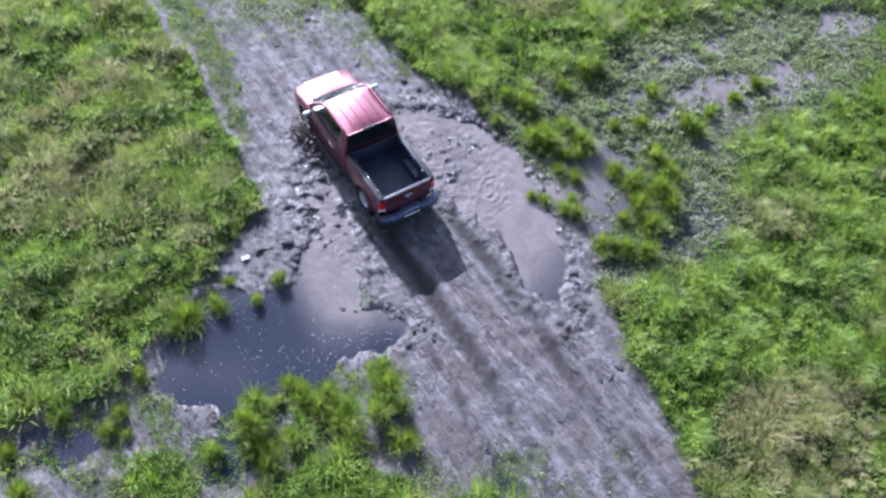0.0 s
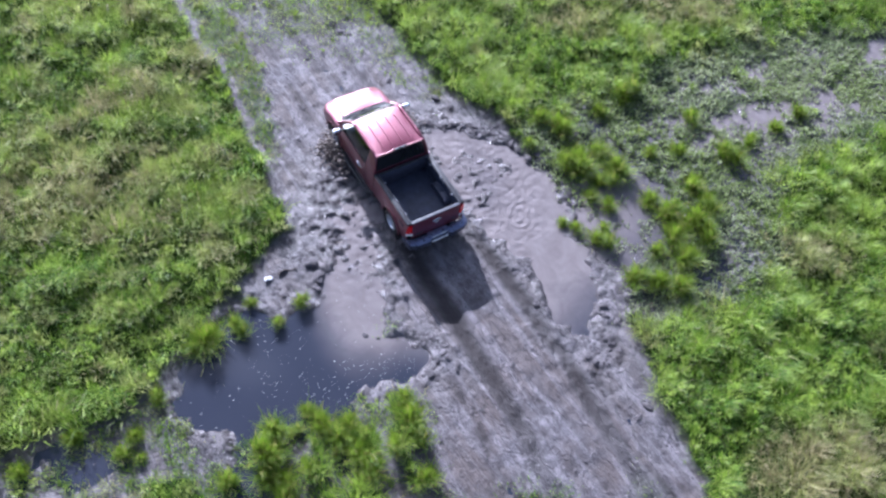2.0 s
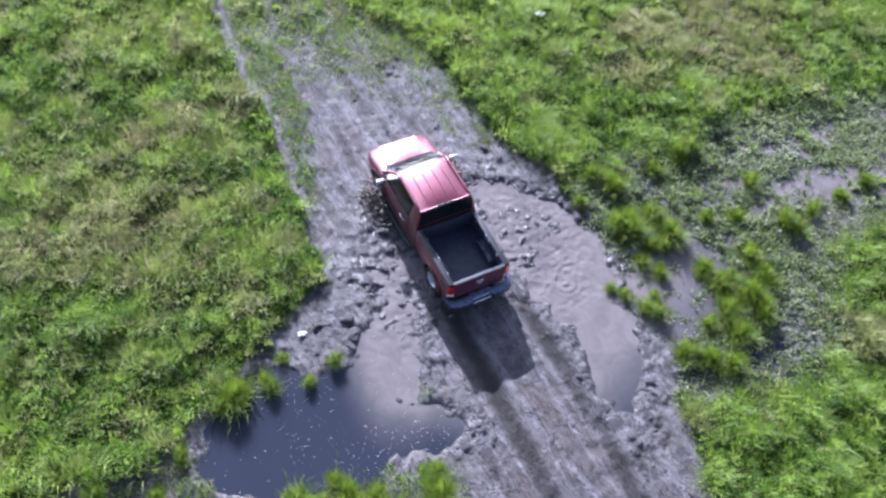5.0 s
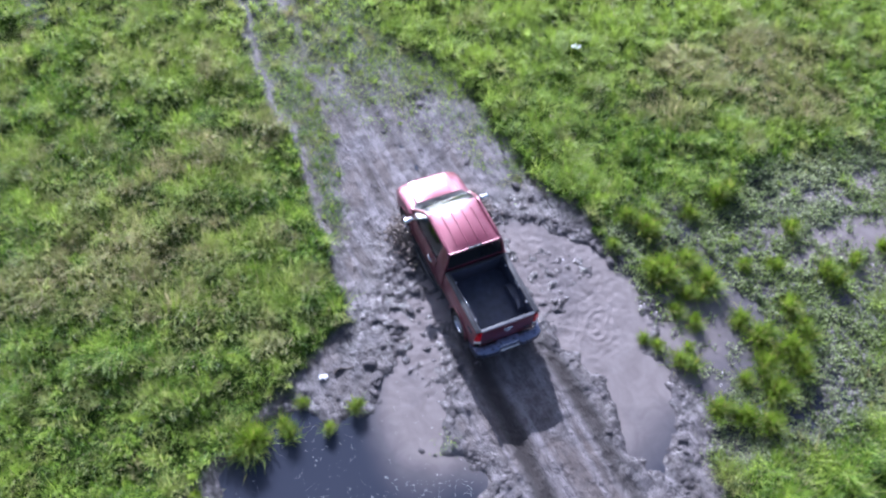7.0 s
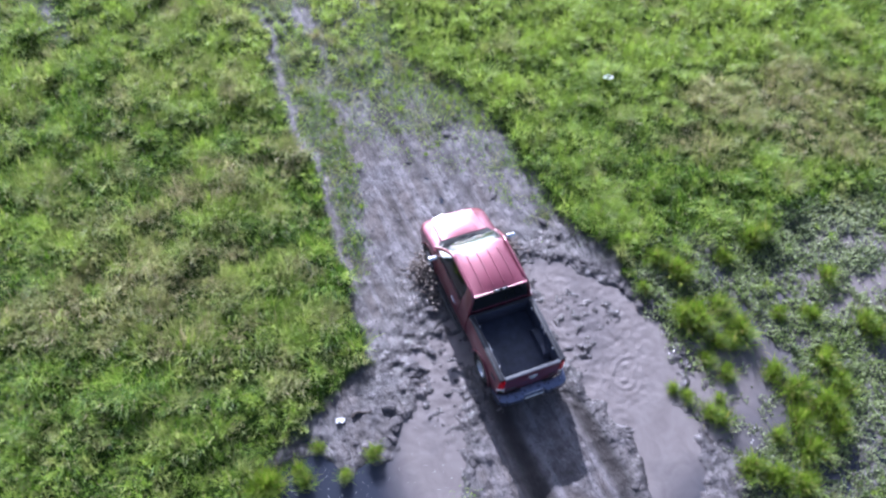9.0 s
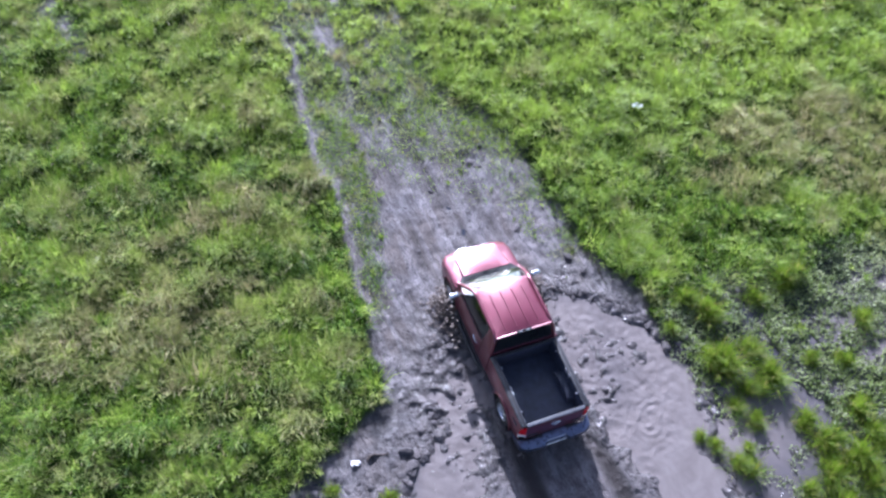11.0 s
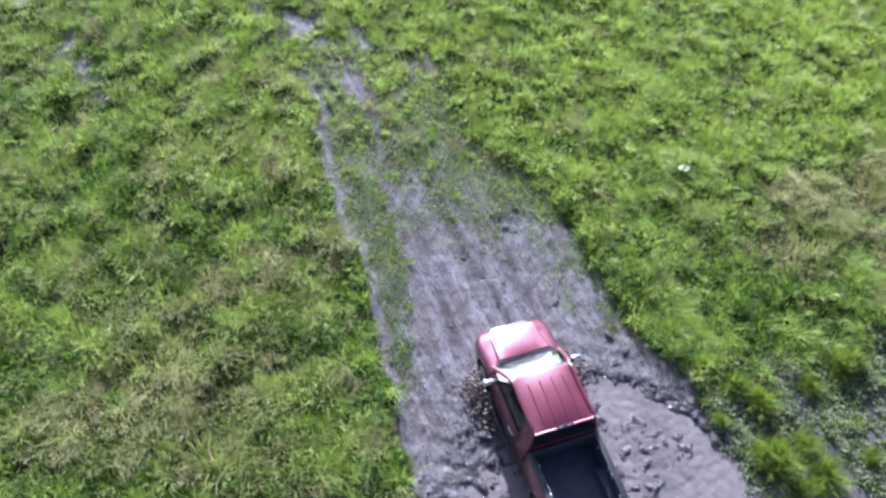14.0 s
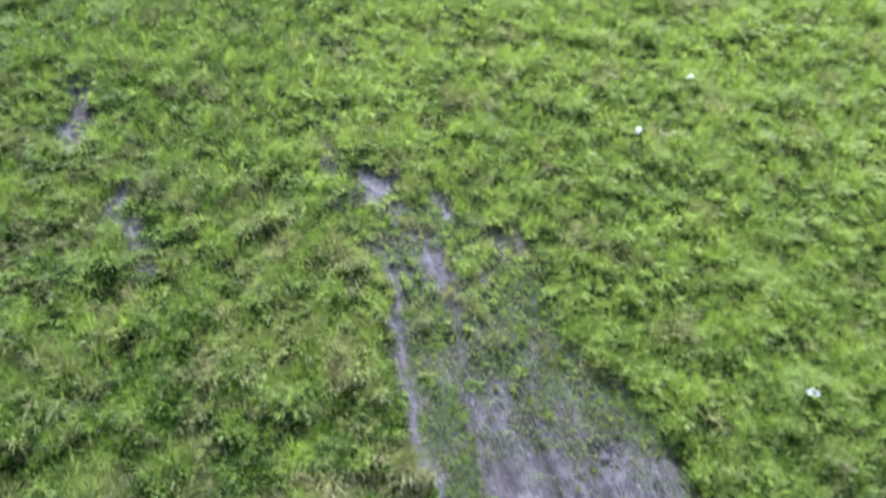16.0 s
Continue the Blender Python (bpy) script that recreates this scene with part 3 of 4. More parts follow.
def cut(ob, cutters):
    """Takes the cutters' shapes out of a mesh for good."""
    made = []
    for bm in cutters:
        bmesh.ops.recalc_face_normals(bm, faces=bm.faces[:])
        me = bpy.data.meshes.new("cutter")
        bm.to_mesh(me)
        bm.free()
        c = new("cutter", me)
        made.append(c)
        mod = ob.modifiers.new("cut", "BOOLEAN")
        mod.operation, mod.object, mod.solver = "DIFFERENCE", c, "EXACT"
    deps = bpy.context.evaluated_depsgraph_get()
    me = bpy.data.meshes.new_from_object(ob.evaluated_get(deps))
    ob.modifiers.clear()
    old, ob.data = ob.data, me
    me.name = ob.name
    for c in made:
        bpy.data.objects.remove(c)


REAR_AXLE, FRONT_AXLE, WHEEL_R = -1.72, 2.02, 0.41


def drum(x0, x1, y, z, r, steps=28):
    bm = lathe([(x0, r), (x1, r)], steps)
    bmesh.ops.holes_fill(bm, edges=[e for e in bm.edges if e.is_boundary])
    bmesh.ops.translate(bm, verts=bm.verts[:], vec=(0, y, z))
    return bm


def nose_section(y, w, zlow, zs, zh, crown):
    half = [(w * 0.92, zlow), (w, zlow + 0.15), (w, zs - 0.18), (w - 0.03, zs - 0.04), (w - 0.12, zs + 0.02), (w * 0.68, zh - 0.02), (w * 0.62, zh + crown * 0.5), (w * 0.3, zh + crown), (0, zh + crown)]
    pts = [(x, y, z) for x, z in half] + [(-x, y, z) for x, z in half[-2::-1]]
    return pts


def make_wheel(truck, x, y, name="wheel"):
    side = 1 if x > 0 else -1
    wheel = part(name, lathe([(-0.13 * side, 0.26), (-0.14 * side, 0.36), (-0.10 * side, 0.40), (-0.05 * side, 0.41), (0.05 * side, 0.41), (0.10 * side, 0.40), (0.14 * side, 0.36), (0.13 * side, 0.26), (-0.13 * side, 0.26)], 40), RUBBER, truck, "muddy black tyre")
    wheel.location = (x, y, WHEEL_R - 0.02)
    rim = part("rim", lathe([(0.125 * side, 0.262), (0.13 * side, 0.235), (0.10 * side, 0.215), (0.03 * side, 0.21), (0.03 * side, 0.16), (0.06 * side, 0.06), (0.075 * side, 0.05), (0.08 * side, 0.001)], 40), RIM, wheel, "silver alloy rim")
    for k in range(5):
        a = 2 * math.pi * k / 5
        bm = block(-0.02, 0.02, -0.035, 0.035, 0.05, 0.225, 0.01, 1)
        bmesh.ops.translate(bm, verts=bm.verts[:], vec=(0.088 * side, 0, 0))
        bmesh.ops.rotate(bm, verts=bm.verts[:], cent=(0, 0, 0), matrix=Matrix.Rotation(a, 3, "X"))
        part("spoke", bm, RIM, wheel)


def make_truck():
    truck = new("pickup_truck")
    # front end
    nose = [nose_section(y, w, lo, zs, zh, cr) for y, w, lo, zs, zh, cr in (
        (2.98, 0.76, 0.52, 0.86, 0.93, 0.00), (2.94, 0.88, 0.46, 0.93, 1.00, 0.02), (2.84, 0.96, 0.44, 1.00, 1.06, 0.03), (2.62, 1.005, 0.42, 1.06, 1.095, 0.045),
        (2.3, 1.01, 0.42, 1.11, 1.155, 0.055), (2.0, 1.015, 0.42, 1.16, 1.20, 0.050), (1.74, 1.01, 0.42, 1.19, 1.205, 0.025))]
    front = part("front_body", loft(nose), PAINT, truck)
    cut(front, [drum(0.55, 1.3, FRONT_AXLE, 0.40, 0.52), drum(-1.3, -0.55, FRONT_AXLE, 0.40, 0.52)])
    front.data.polygons.foreach_set("use_smooth", [True] * len(front.data.polygons))
    front.data.set_sharp_from_angle(angle=radians(35))
    hood = part("hood", slab((-0.68, 1.97, 1.268), (0.68, 1.97, 1.268), (0.60, 2.84, 1.085), (-0.60, 2.84, 1.085), 0.03, 0.05, 12, 12, 2.2), PAINT, truck)
    for s in (-1, 1):
        part("hood_ridge", tube(curve_points([(0.44 * s, 1.95, 1.292), (0.40 * s, 2.3, 1.235), (0.33 * s, 2.74, 1.11)]), 0.014, 6, 0.35), PAINT, hood)
        part("hood_seam", tube(curve_points([(0.72 * s, 1.80, 1.238), (0.68 * s, 2.3, 1.165), (0.60 * s, 2.72, 1.085)]), 0.010, 6), BLACK, truck)
        part("headlight", slab((0.55 * s, 2.90, 0.78), (0.93 * s, 2.74, 0.80), (0.90 * s, 2.72, 1.00), (0.55 * s, 2.90, 0.97), 0.03 * -s, 0.03 * s), CLEAR_LENS, truck, "clear headlight")
        part("fender_flare", tube([(1.012 * s, FRONT_AXLE + 0.53 * math.cos(a), 0.40 + 0.53 * math.sin(a)) for a in np.linspace(0.05, 3.09, 18)], 0.022, 6), PAINT, truck)
    part("grille", block(-0.50, 0.50, 2.94, 3.0, 0.66, 0.95, 0.02), CHROME, truck, "chrome grille")
    part("front_bumper", loft([[(x, y + dy, z) for dy, z in ((0, 0.40), (0.07, 0.44), (0.07, 0.58), (0, 0.62), (-0.1, 0.6), (-0.1, 0.42))] for x, y in ((-0.98, 2.70), (-0.85, 2.88), (-0.5, 2.98), (0, 3.0), (0.5, 2.98), (0.85, 2.88), (0.98, 2.70))]), CHROME, truck, "chrome front bumper")
    # cowl, cab shell
    part("cowl", slab((-0.93, 1.72, 1.235), (0.93, 1.72, 1.235), (0.74, 1.98, 1.248), (-0.74, 1.98, 1.248), 0.03, 0.012), BLACK, truck, "black plastic windscreen cowl")
    for s in (-1, 1):
        wip = part("wiper", tube(curve_points([(0.1 * s + 0.15, 1.95, 1.268), (0.3 * s, 1.93, 1.275), (0.3 * s - 0.42, 1.92, 1.280)]), 0.009, 6), BLACK, truck)
        part("cab_side", slab((0.985 * s, -0.52, 0.45), (0.985 * s, 1.74, 0.45), (0.955 * s, 1.74, 1.255), (0.955 * s, -0.52, 1.275), 0.06 * s, 0.045 * s, 10, 8), PAINT, truck)
        door = part("door", slab((1.0 * s, -0.06, 0.50), (1.0 * s, 1.50, 0.50), (0.962 * s, 1.50, 1.262), (0.962 * s, -0.06, 1.272), 0.03 * s, 0.048 * s, 10, 8), PAINT, truck)
        part("handle", tube(curve_points([(1.045 * s, 0.05, 1.075), (1.075 * s, 0.12, 1.08), (1.075 * s, 0.22, 1.085), (1.05 * s, 0.29, 1.09)]), 0.024, 8), CHROME, door, "chrome door handle")
        part("window_trim", tube([(0.968 * s, -0.05, 1.275), (0.968 * s, 1.50, 1.266)], 0.014, 6), BLACK, door)
        part("door_seam", tube([(1.018 * s, -0.075, 0.55), (1.034 * s, -0.078, 0.85), (0.972 * s, -0.07, 1.26)], 0.008, 6), BLACK, truck)
        pane = part("side_window", slab((0.945 * s, -0.03, 1.27), (0.945 * s, 1.46, 1.262), (0.80 * s, 1.02, 1.80), (0.81 * s, -0.03, 1.82), 0.008 * s, 0.03 * s), SIDE_GLASS, door, "tinted side window")
        part("rocker", tube([(0.97 * s, -0.55, 0.42), (0.97 * s, 1.50, 0.42)], 0.05, 8), BLACK, truck)
        part("side_step", tube(curve_points([(0.95 * s, -0.40, 0.36), (1.06 * s, -0.25, 0.34), (1.06 * s, 1.25, 0.34), (0.95 * s, 1.40, 0.36)]), 0.045, 8), BLACK, truck, "black tubular side step")
        part("pillar", tube(curve_points([(0.925 * s, 1.82, 1.23), (0.87 * s, 1.50, 1.54), (0.79 * s, 1.10, 1.835), (0.78 * s, 0.75, 1.865), (0.78 * s, 0.2, 1.872), (0.785 * s, -0.22, 1.855), (0.835 * s, -0.40, 1.70), (0.90 * s, -0.47, 1.30)]), 0.048, 10), PAINT, truck)
        part("rear_pillar", slab((0.955 * s, -0.50, 1.265), (0.955 * s, -0.03, 1.272), (0.81 * s, -0.03, 1.85), (0.81 * s, -0.36, 1.85), 0.05 * s, 0.025 * s), PAINT, truck)
        mirror = part("mirror", block(1.06, 1.34, -0.085, 0.055, -0.10, 0.10, 0.045, 3), CHROME, truck, "chrome wing mirror")
        pane.visible_shadow = False
        mirror.matrix_local = Matrix.Translation((0, 1.42, 1.34)) @ Matrix.Diagonal((s, 1, 1, 1))
        part("mirror_arm", tube([(0.93 * s, 1.46, 1.28), (1.08 * s, 1.43, 1.30)], 0.032, 8), BLACK, truck)
    roof = part("roof", slab((-0.785, -0.37, 1.862), (0.785, -0.37, 1.862), (0.775, 1.18, 1.825), (-0.775, 1.18, 1.825), 0.04, 0.085, 14, 14, 2.4), PAINT, truck)
    for x in (-0.46, -0.16, 0.16, 0.46):
        zc = 1.925 - 0.11 * abs(x) ** 2.4
        part("roof_rib", tube(curve_points([(x, -0.22, zc - 0.012), (x, 0.1, zc + 0.004), (x, 0.55, zc + 0.004), (x * 0.98, 0.88, zc - 0.014)]), 0.018, 6, 0.5), PAINT, roof)
    lamp = part("brake_lamp", block(-0.22, 0.22, -0.40, -0.34, 1.845, 1.885, 0.012), DARK_GLASS, truck, "dark high brake lamp with cargo lights")
    for s in (-1, 1):
        part("cargo_lamp", block(0.10 * s - 0.055, 0.10 * s + 0.055, -0.412, -0.36, 1.853, 1.890, 0.01), RAIL, lamp)
    screen = part("windscreen", slab((-0.89, 1.82, 1.245), (0.89, 1.82, 1.245), (0.75, 1.13, 1.835), (-0.75, 1.13, 1.835), 0.008, 0.075, 12, 8, 2.2), GLASS, truck, "sloping tinted windscreen")
    screen.visible_shadow = False
    part("rear_window", slab((0.84, -0.475, 1.33), (-0.84, -0.475, 1.33), (-0.75, -0.385, 1.83), (0.75, -0.385, 1.83), 0.01, 0.02), DARK_GLASS, truck, "dark privacy rear window")
    part("cab_back", slab((0.955, -0.50, 0.50), (-0.955, -0.50, 0.50), (-0.955, -0.48, 1.33), (0.955, -0.48, 1.33), 0.04, 0.01), PAINT, truck)
    part("rear_header", tube([(-0.77, -0.375, 1.845), (0.77, -0.375, 1.845)], 0.028, 8), PAINT, truck)
    # cabin
    part("floor_pan", block(-0.93, 0.93, -0.45, 1.75, 0.42, 0.50, 0.01), BLACK, truck)
    part("dashboard", block(-0.90, 0.90, 1.32, 1.80, 0.75, 1.21, 0.06), DASH, truck)
    part("bench_seat", block(-0.80, 0.80, -0.05, 0.60, 0.50, 0.88, 0.06), GREY_CLOTH, truck, "grey cloth bench seat")
    part("seat_back", slab((-0.80, 0.0, 0.85), (0.80, 0.0, 0.85), (0.76, -0.22, 1.45), (-0.76, -0.22, 1.45), 0.14, 0.03), GREY_CLOTH, truck)
    wheel_pts = [(-0.42 + 0.19 * math.cos(a), 1.10 + 0.08 * math.sin(a), 1.10 + 0.17 * math.sin(a)) for a in np.linspace(0, 2 * math.pi, 20)]
    part("steering_wheel", tube(wheel_pts, 0.018, 6), BLACK, truck)
    # cargo bed
    for s in (-1, 1):
        bed = part("bed_side", slab((0.975 * s, -2.60, 0.50), (0.975 * s, -0.56, 0.50), (0.945 * s, -0.56, 1.285), (0.945 * s, -2.60, 1.270), 0.05 * s, 0.05 * s, 12, 8), PAINT, truck)
        cut(bed, [drum(min(0.6 * s, 1.3 * s), max(0.6 * s, 1.3 * s), REAR_AXLE, 0.40, 0.52)])
        part("wheel_flare", tube([(1.02 * s, REAR_AXLE + 0.535 * math.cos(a), 0.40 + 0.535 * math.sin(a)) for a in np.linspace(0.08, 3.06, 18)], 0.03, 6), PAINT, truck)
        part("arch_liner", lathe([(0.62 * s, 0.515), (0.97 * s, 0.515)], 28), BLACK, truck).location = (0, REAR_AXLE, 0.40)
        part("arch_liner", lathe([(0.62 * s, 0.515), (0.97 * s, 0.515)], 28), BLACK, truck).location = (0, FRONT_AXLE, 0.40)
        part("bed_inner_wall", block(min(0.80 * s, 0.84 * s), max(0.80 * s, 0.84 * s), -2.56, -0.60, 0.70, 1.27, 0.008), LINER, truck)
        rail = part("rail_cap", block(min(0.79 * s, 0.955 * s), max(0.79 * s, 0.955 * s), -2.60, -0.56, 1.268, 1.302, 0.012), BLACK, truck, "black bed rail cap")
        part("deck_rail", tube([(0.905 * s, -2.57, 1.306), (0.905 * s, -0.60, 1.312)], 0.010, 6), RAIL, rail, "grey aluminium deck rail")
        part("deck_rail", tube([(0.81 * s, -2.57, 1.306), (0.81 * s, -0.60, 1.312)], 0.010, 6), RAIL, rail)
        for y in (-1.50, -1.66):
            part("tie_down_cleat", tube([(0.785 * s + 0.012 * s * math.cos(a), y + 0.06 * math.cos(a), 1.25 + 0.055 * math.sin(a)) for a in np.linspace(0, 2 * math.pi, 13)], 0.010, 6), RIM, truck, "pale metal tie-down cleat")
        for y in (-0.92, -2.18):
            part("bed_hook", block(0.775 * s - 0.02, 0.775 * s + 0.02, y - 0.025, y + 0.025, 1.225, 1.265, 0.008), RIM, truck)
        well = [[(x, REAR_AXLE + yy, z) for yy, z in ((-0.46, 0.72), (-0.40, 0.90), (-0.25, 0.97), (0.25, 0.97), (0.40, 0.90), (0.46, 0.72))] for x in (0.60 * s, 0.82 * s)]
        part("wheel_well", loft(well), LINER, truck)
        lamp = part("tail_lamp", slab((0.80 * s, -2.675, 0.80), (0.985 * s, -2.60, 0.80), (0.955 * s, -2.585, 1.20), (0.815 * s, -2.655, 1.20), 0.05 * s, 0.02 * s), RED_LENS, truck, "red tail lamp")
        part("reverse_lamp", slab((0.80 * s, -2.685, 0.79), (0.992 * s, -2.606, 0.79), (0.985 * s, -2.602, 0.90), (0.80 * s, -2.68, 0.90), 0.05 * s, 0.02 * s), CLEAR_LENS, lamp, "clear reversing lamp")
    part("bed_floor", block(-0.84, 0.84, -2.58, -0.58, 0.66, 0.72, 0.01), LINER, truck, "scuffed dark bed liner")
    part("bed_front_wall", block(-0.84, 0.84, -0.62, -0.57, 0.70, 1.275, 0.01), LINER, truck)
    part("front_rail_cap", block(-0.95, 0.95, -0.63, -0.55, 1.275, 1.305, 0.012), BLACK, truck)
    gate = part("tailgate", slab((-0.795, -2.665, 0.62), (0.795, -2.665, 0.62), (0.795, -2.62, 1.285), (-0.795, -2.62, 1.285), 0.07, 0.018, 10, 8), PAINT, truck)
    part("gate_cap", block(-0.80, 0.80, -2.64, -2.545, 1.278, 1.306, 0.012), RAIL, gate, "grey tailgate top cap")
    part("gate_liner", block(-0.78, 0.78, -2.56, -2.545, 0.74, 1.26, 0.006), LINER, gate)
    part("gate_handle", block(-0.13, 0.13, -2.685, -2.64, 1.035, 1.125, 0.025, 3), CHROME, gate, "chrome tailgate handle")
    part("maker_badge", block(-0.07, 0.07, -2.690, -2.655, 0.955, 1.02, 0.02, 2), CHROME, gate)
    part("name_bar", block(-0.74, -0.44, -2.682, -2.660, 0.74, 0.785, 0.006, 1), RAIL, gate)
    part("name_bar", block(0.50, 0.70, -2.682, -2.660, 0.78, 0.83, 0.006, 1), RAIL, gate)
    for s in (-1, 1):
        part("side_decal", slab((1.0 * s, -2.42, 1.03), (1.0 * s, -2.18, 1.03), (0.998 * s, -2.18, 1.08), (0.998 * s, -2.42, 1.08), 0.03 * s), RAIL, truck)
    rb = part("rear_bumper", loft([[(x, y + dy, z) for dy, z in ((0.10, 0.40), (-0.04, 0.40), (-0.08, 0.50), (-0.06, 0.62), (0.0, 0.64), (0.18, 0.64))] for x, y in ((-1.01, -2.60), (-0.98, -2.80), (-0.80, -2.91), (-0.36, -2.94), (-0.3, -2.87), (0.3, -2.87), (0.36, -2.94), (0.80, -2.91), (0.98, -2.80), (1.01, -2.60))]), BUMPER, truck, "bluish steel step bumper")
    part("number_plate", slab((-0.27, -2.965, 0.47), (0.27, -2.965, 0.47), (0.27, -2.905, 0.64), (-0.27, -2.905, 0.64), 0.012), WHITE, rb, "blank white number plate")
    part("tow_hitch", block(-0.06, 0.06, -2.95, -2.70, 0.36, 0.45, 0.015), BLACK, truck)
    part("chassis", block(-0.55, 0.55, -2.6, 2.7, 0.34, 0.52, 0.03), BLACK, truck)
    for y in (REAR_AXLE, FRONT_AXLE):
        part("axle", tube([(-0.8, y, 0.39), (0.8, y, 0.39)], 0.05, 8), BLACK, truck)
        for s in (-1, 1):
            make_wheel(truck, 0.865 * s, y)
    return truck


truck = make_truck()
truck.matrix_world = pose(0.33, 15.14, 0.0, 0, 0, 30.0)
tagged(truck, "dark red pickup truck standing in a muddy puddle", "pickup truck")


# ---- grass ----
rng = np.random.RandomState(7)


def blades(px, py, pz, length, width, az, lean, dry, pale):
    """Bent grass blades, pointed below and above and widest in the middle, as one set of arrays."""
    k = len(px)
    dx, dy = np.cos(az), np.sin(az)
    sx, sy = -dy * width / 2, dx * width / 2
    out1, up1 = length * 0.5 * np.sin(lean * 0.6), length * 0.5 * np.cos(lean * 0.6)
    out2, up2 = out1 + length * 0.5 * np.sin(lean * 1.5), up1 + length * 0.5 * np.cos(lean * 1.5)
    co = np.empty((k, 4, 3))
    co[:, 0] = np.stack([px, py, pz - 0.03], -1)
    co[:, 1] = np.stack([px + dx * out1 + sx, py + dy * out1 + sy, pz + up1], -1)
    co[:, 2] = np.stack([px + dx * out1 - sx, py + dy * out1 - sy, pz + up1], -1)
    co[:, 3] = np.stack([px + dx * out2, py + dy * out2, pz + np.maximum(up2, 0.02)], -1)
    base = np.arange(k)[:, None] * 4
    return co.reshape(-1, 3), np.concatenate([base + np.array([[0, 1, 2]]), base + np.array([[2, 1, 3]])]), dict(dry=np.repeat(dry, 4), pale=np.repeat(pale, 4))


def scatter(count, keep, area=(-28, 24, 2.5, 47)):
    x, y = rng.uniform(area[0], area[1], count), rng.uniform(area[2], area[3], count)
    ok = in_meadow(x, y)
    x, y = x[ok], y[ok]
    f = fields(x, y)
    ok = rng.rand(len(x)) < keep(f)
    return x[ok], y[ok], {key: v[ok] for key, v in f.items()}


def make_grass():
    """Arching tufts with a lower, finer sward between them."""
    tx, ty, f = scatter(30500, lambda f: np.clip(f["grass"] * (1 - 0.75 * f["marsh"]) + 0.10 * f["thin"], 0, 1))
    k = len(tx)
    size = (0.45 + 0.2 * smooth(19, 28, ty) + (0.95 - 0.35 * smooth(19, 28, ty)) * smooth(0.35, 0.7, fbm(tx, ty, 0.9, 131, 2))) * rng.uniform(0.65, 1.35, k) * (0.45 + 0.55 * f["grass"])
    per = 36
    comb = 2 * math.pi * fbm(tx, ty, 1.1, 141, 2) * 2.0
    rad = 0.15 * np.sqrt(rng.rand(k, per)) * size[:, None]
    ang = rng.uniform(0, 2 * math.pi, (k, per))
    ox, oy = rad * np.cos(ang), rad * np.sin(ang)
    push = rng.rand(k, per) < 0.45
    az = np.where(push, comb[:, None] + rng.normal(0, 0.6, (k, per)), ang + rng.normal(0, 0.45, (k, per)))
    lean = np.clip(0.50 + rad / size[:, None] * 2.6 + rng.normal(0, 0.16, (k, per)), 0.15, 1.25)
    length = rng.uniform(0.24, 0.52, (k, per)) * size[:, None]
    dry = np.clip(f["dry"][:, None] * rng.uniform(0.3, 1.1, (k, 1)) + (rng.rand(k, per) < 0.06) * 0.8, 0, 1)
    # painted backlight from pale, with random tufts and blades lightened as highlights
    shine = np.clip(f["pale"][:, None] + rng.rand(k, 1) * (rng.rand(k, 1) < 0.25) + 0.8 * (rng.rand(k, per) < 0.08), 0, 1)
    width = rng.uniform(0.009, 0.017, (k, per)) * (1 + 0.5 * (shine > 0.6))
    x, y = (tx[:, None] + ox).ravel(), (ty[:, None] + oy).ravel()
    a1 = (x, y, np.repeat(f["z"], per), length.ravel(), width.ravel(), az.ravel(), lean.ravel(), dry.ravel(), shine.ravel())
    x, y, f = scatter(560000, lambda f: np.clip(f["grass"] * (1 - 0.7 * f["marsh"]) + 0.3 * f["thin"], 0, 1))
    x3, y3, f3 = scatter(620000, lambda f: 0.75 * np.clip(f["thin"] - 0.05, 0, 1), (-15, 6, 3, 35))
    x, y, f = np.concatenate([x, x3]), np.concatenate([y, y3]), {key: np.concatenate([f[key], f3[key]]) for key in f}
    k = len(x)
    comb = 2 * math.pi * fbm(x, y, 1.1, 141, 2) * 2.0
    az = np.where(rng.rand(k) < 0.55, comb + rng.normal(0, 0.55, k), rng.uniform(0, 2 * math.pi, k))
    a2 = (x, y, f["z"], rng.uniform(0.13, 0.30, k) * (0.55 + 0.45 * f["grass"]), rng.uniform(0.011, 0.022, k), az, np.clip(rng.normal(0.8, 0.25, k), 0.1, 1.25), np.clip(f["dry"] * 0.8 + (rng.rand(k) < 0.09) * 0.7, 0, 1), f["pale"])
    # coarser grass carries the meadow on round the flown stretch
    x = rng.uniform(-44, 40, 120000)
    y = rng.uniform(-18, 60, 120000)
    f = fields(x, y)
    ok = ~in_meadow(x, y) & (f["grass"] > 0.5)
    x, y, f = x[ok], y[ok], {key: v[ok] for key, v in f.items()}
    k = len(x)
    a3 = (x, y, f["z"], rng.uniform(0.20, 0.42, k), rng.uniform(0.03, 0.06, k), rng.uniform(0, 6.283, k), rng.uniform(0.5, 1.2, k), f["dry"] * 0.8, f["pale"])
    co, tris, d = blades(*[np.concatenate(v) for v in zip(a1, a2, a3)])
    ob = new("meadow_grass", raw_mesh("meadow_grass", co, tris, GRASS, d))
    tagged(ob, "uneven green meadow grass with straw-coloured dry patches", "grass", kind="stuff")


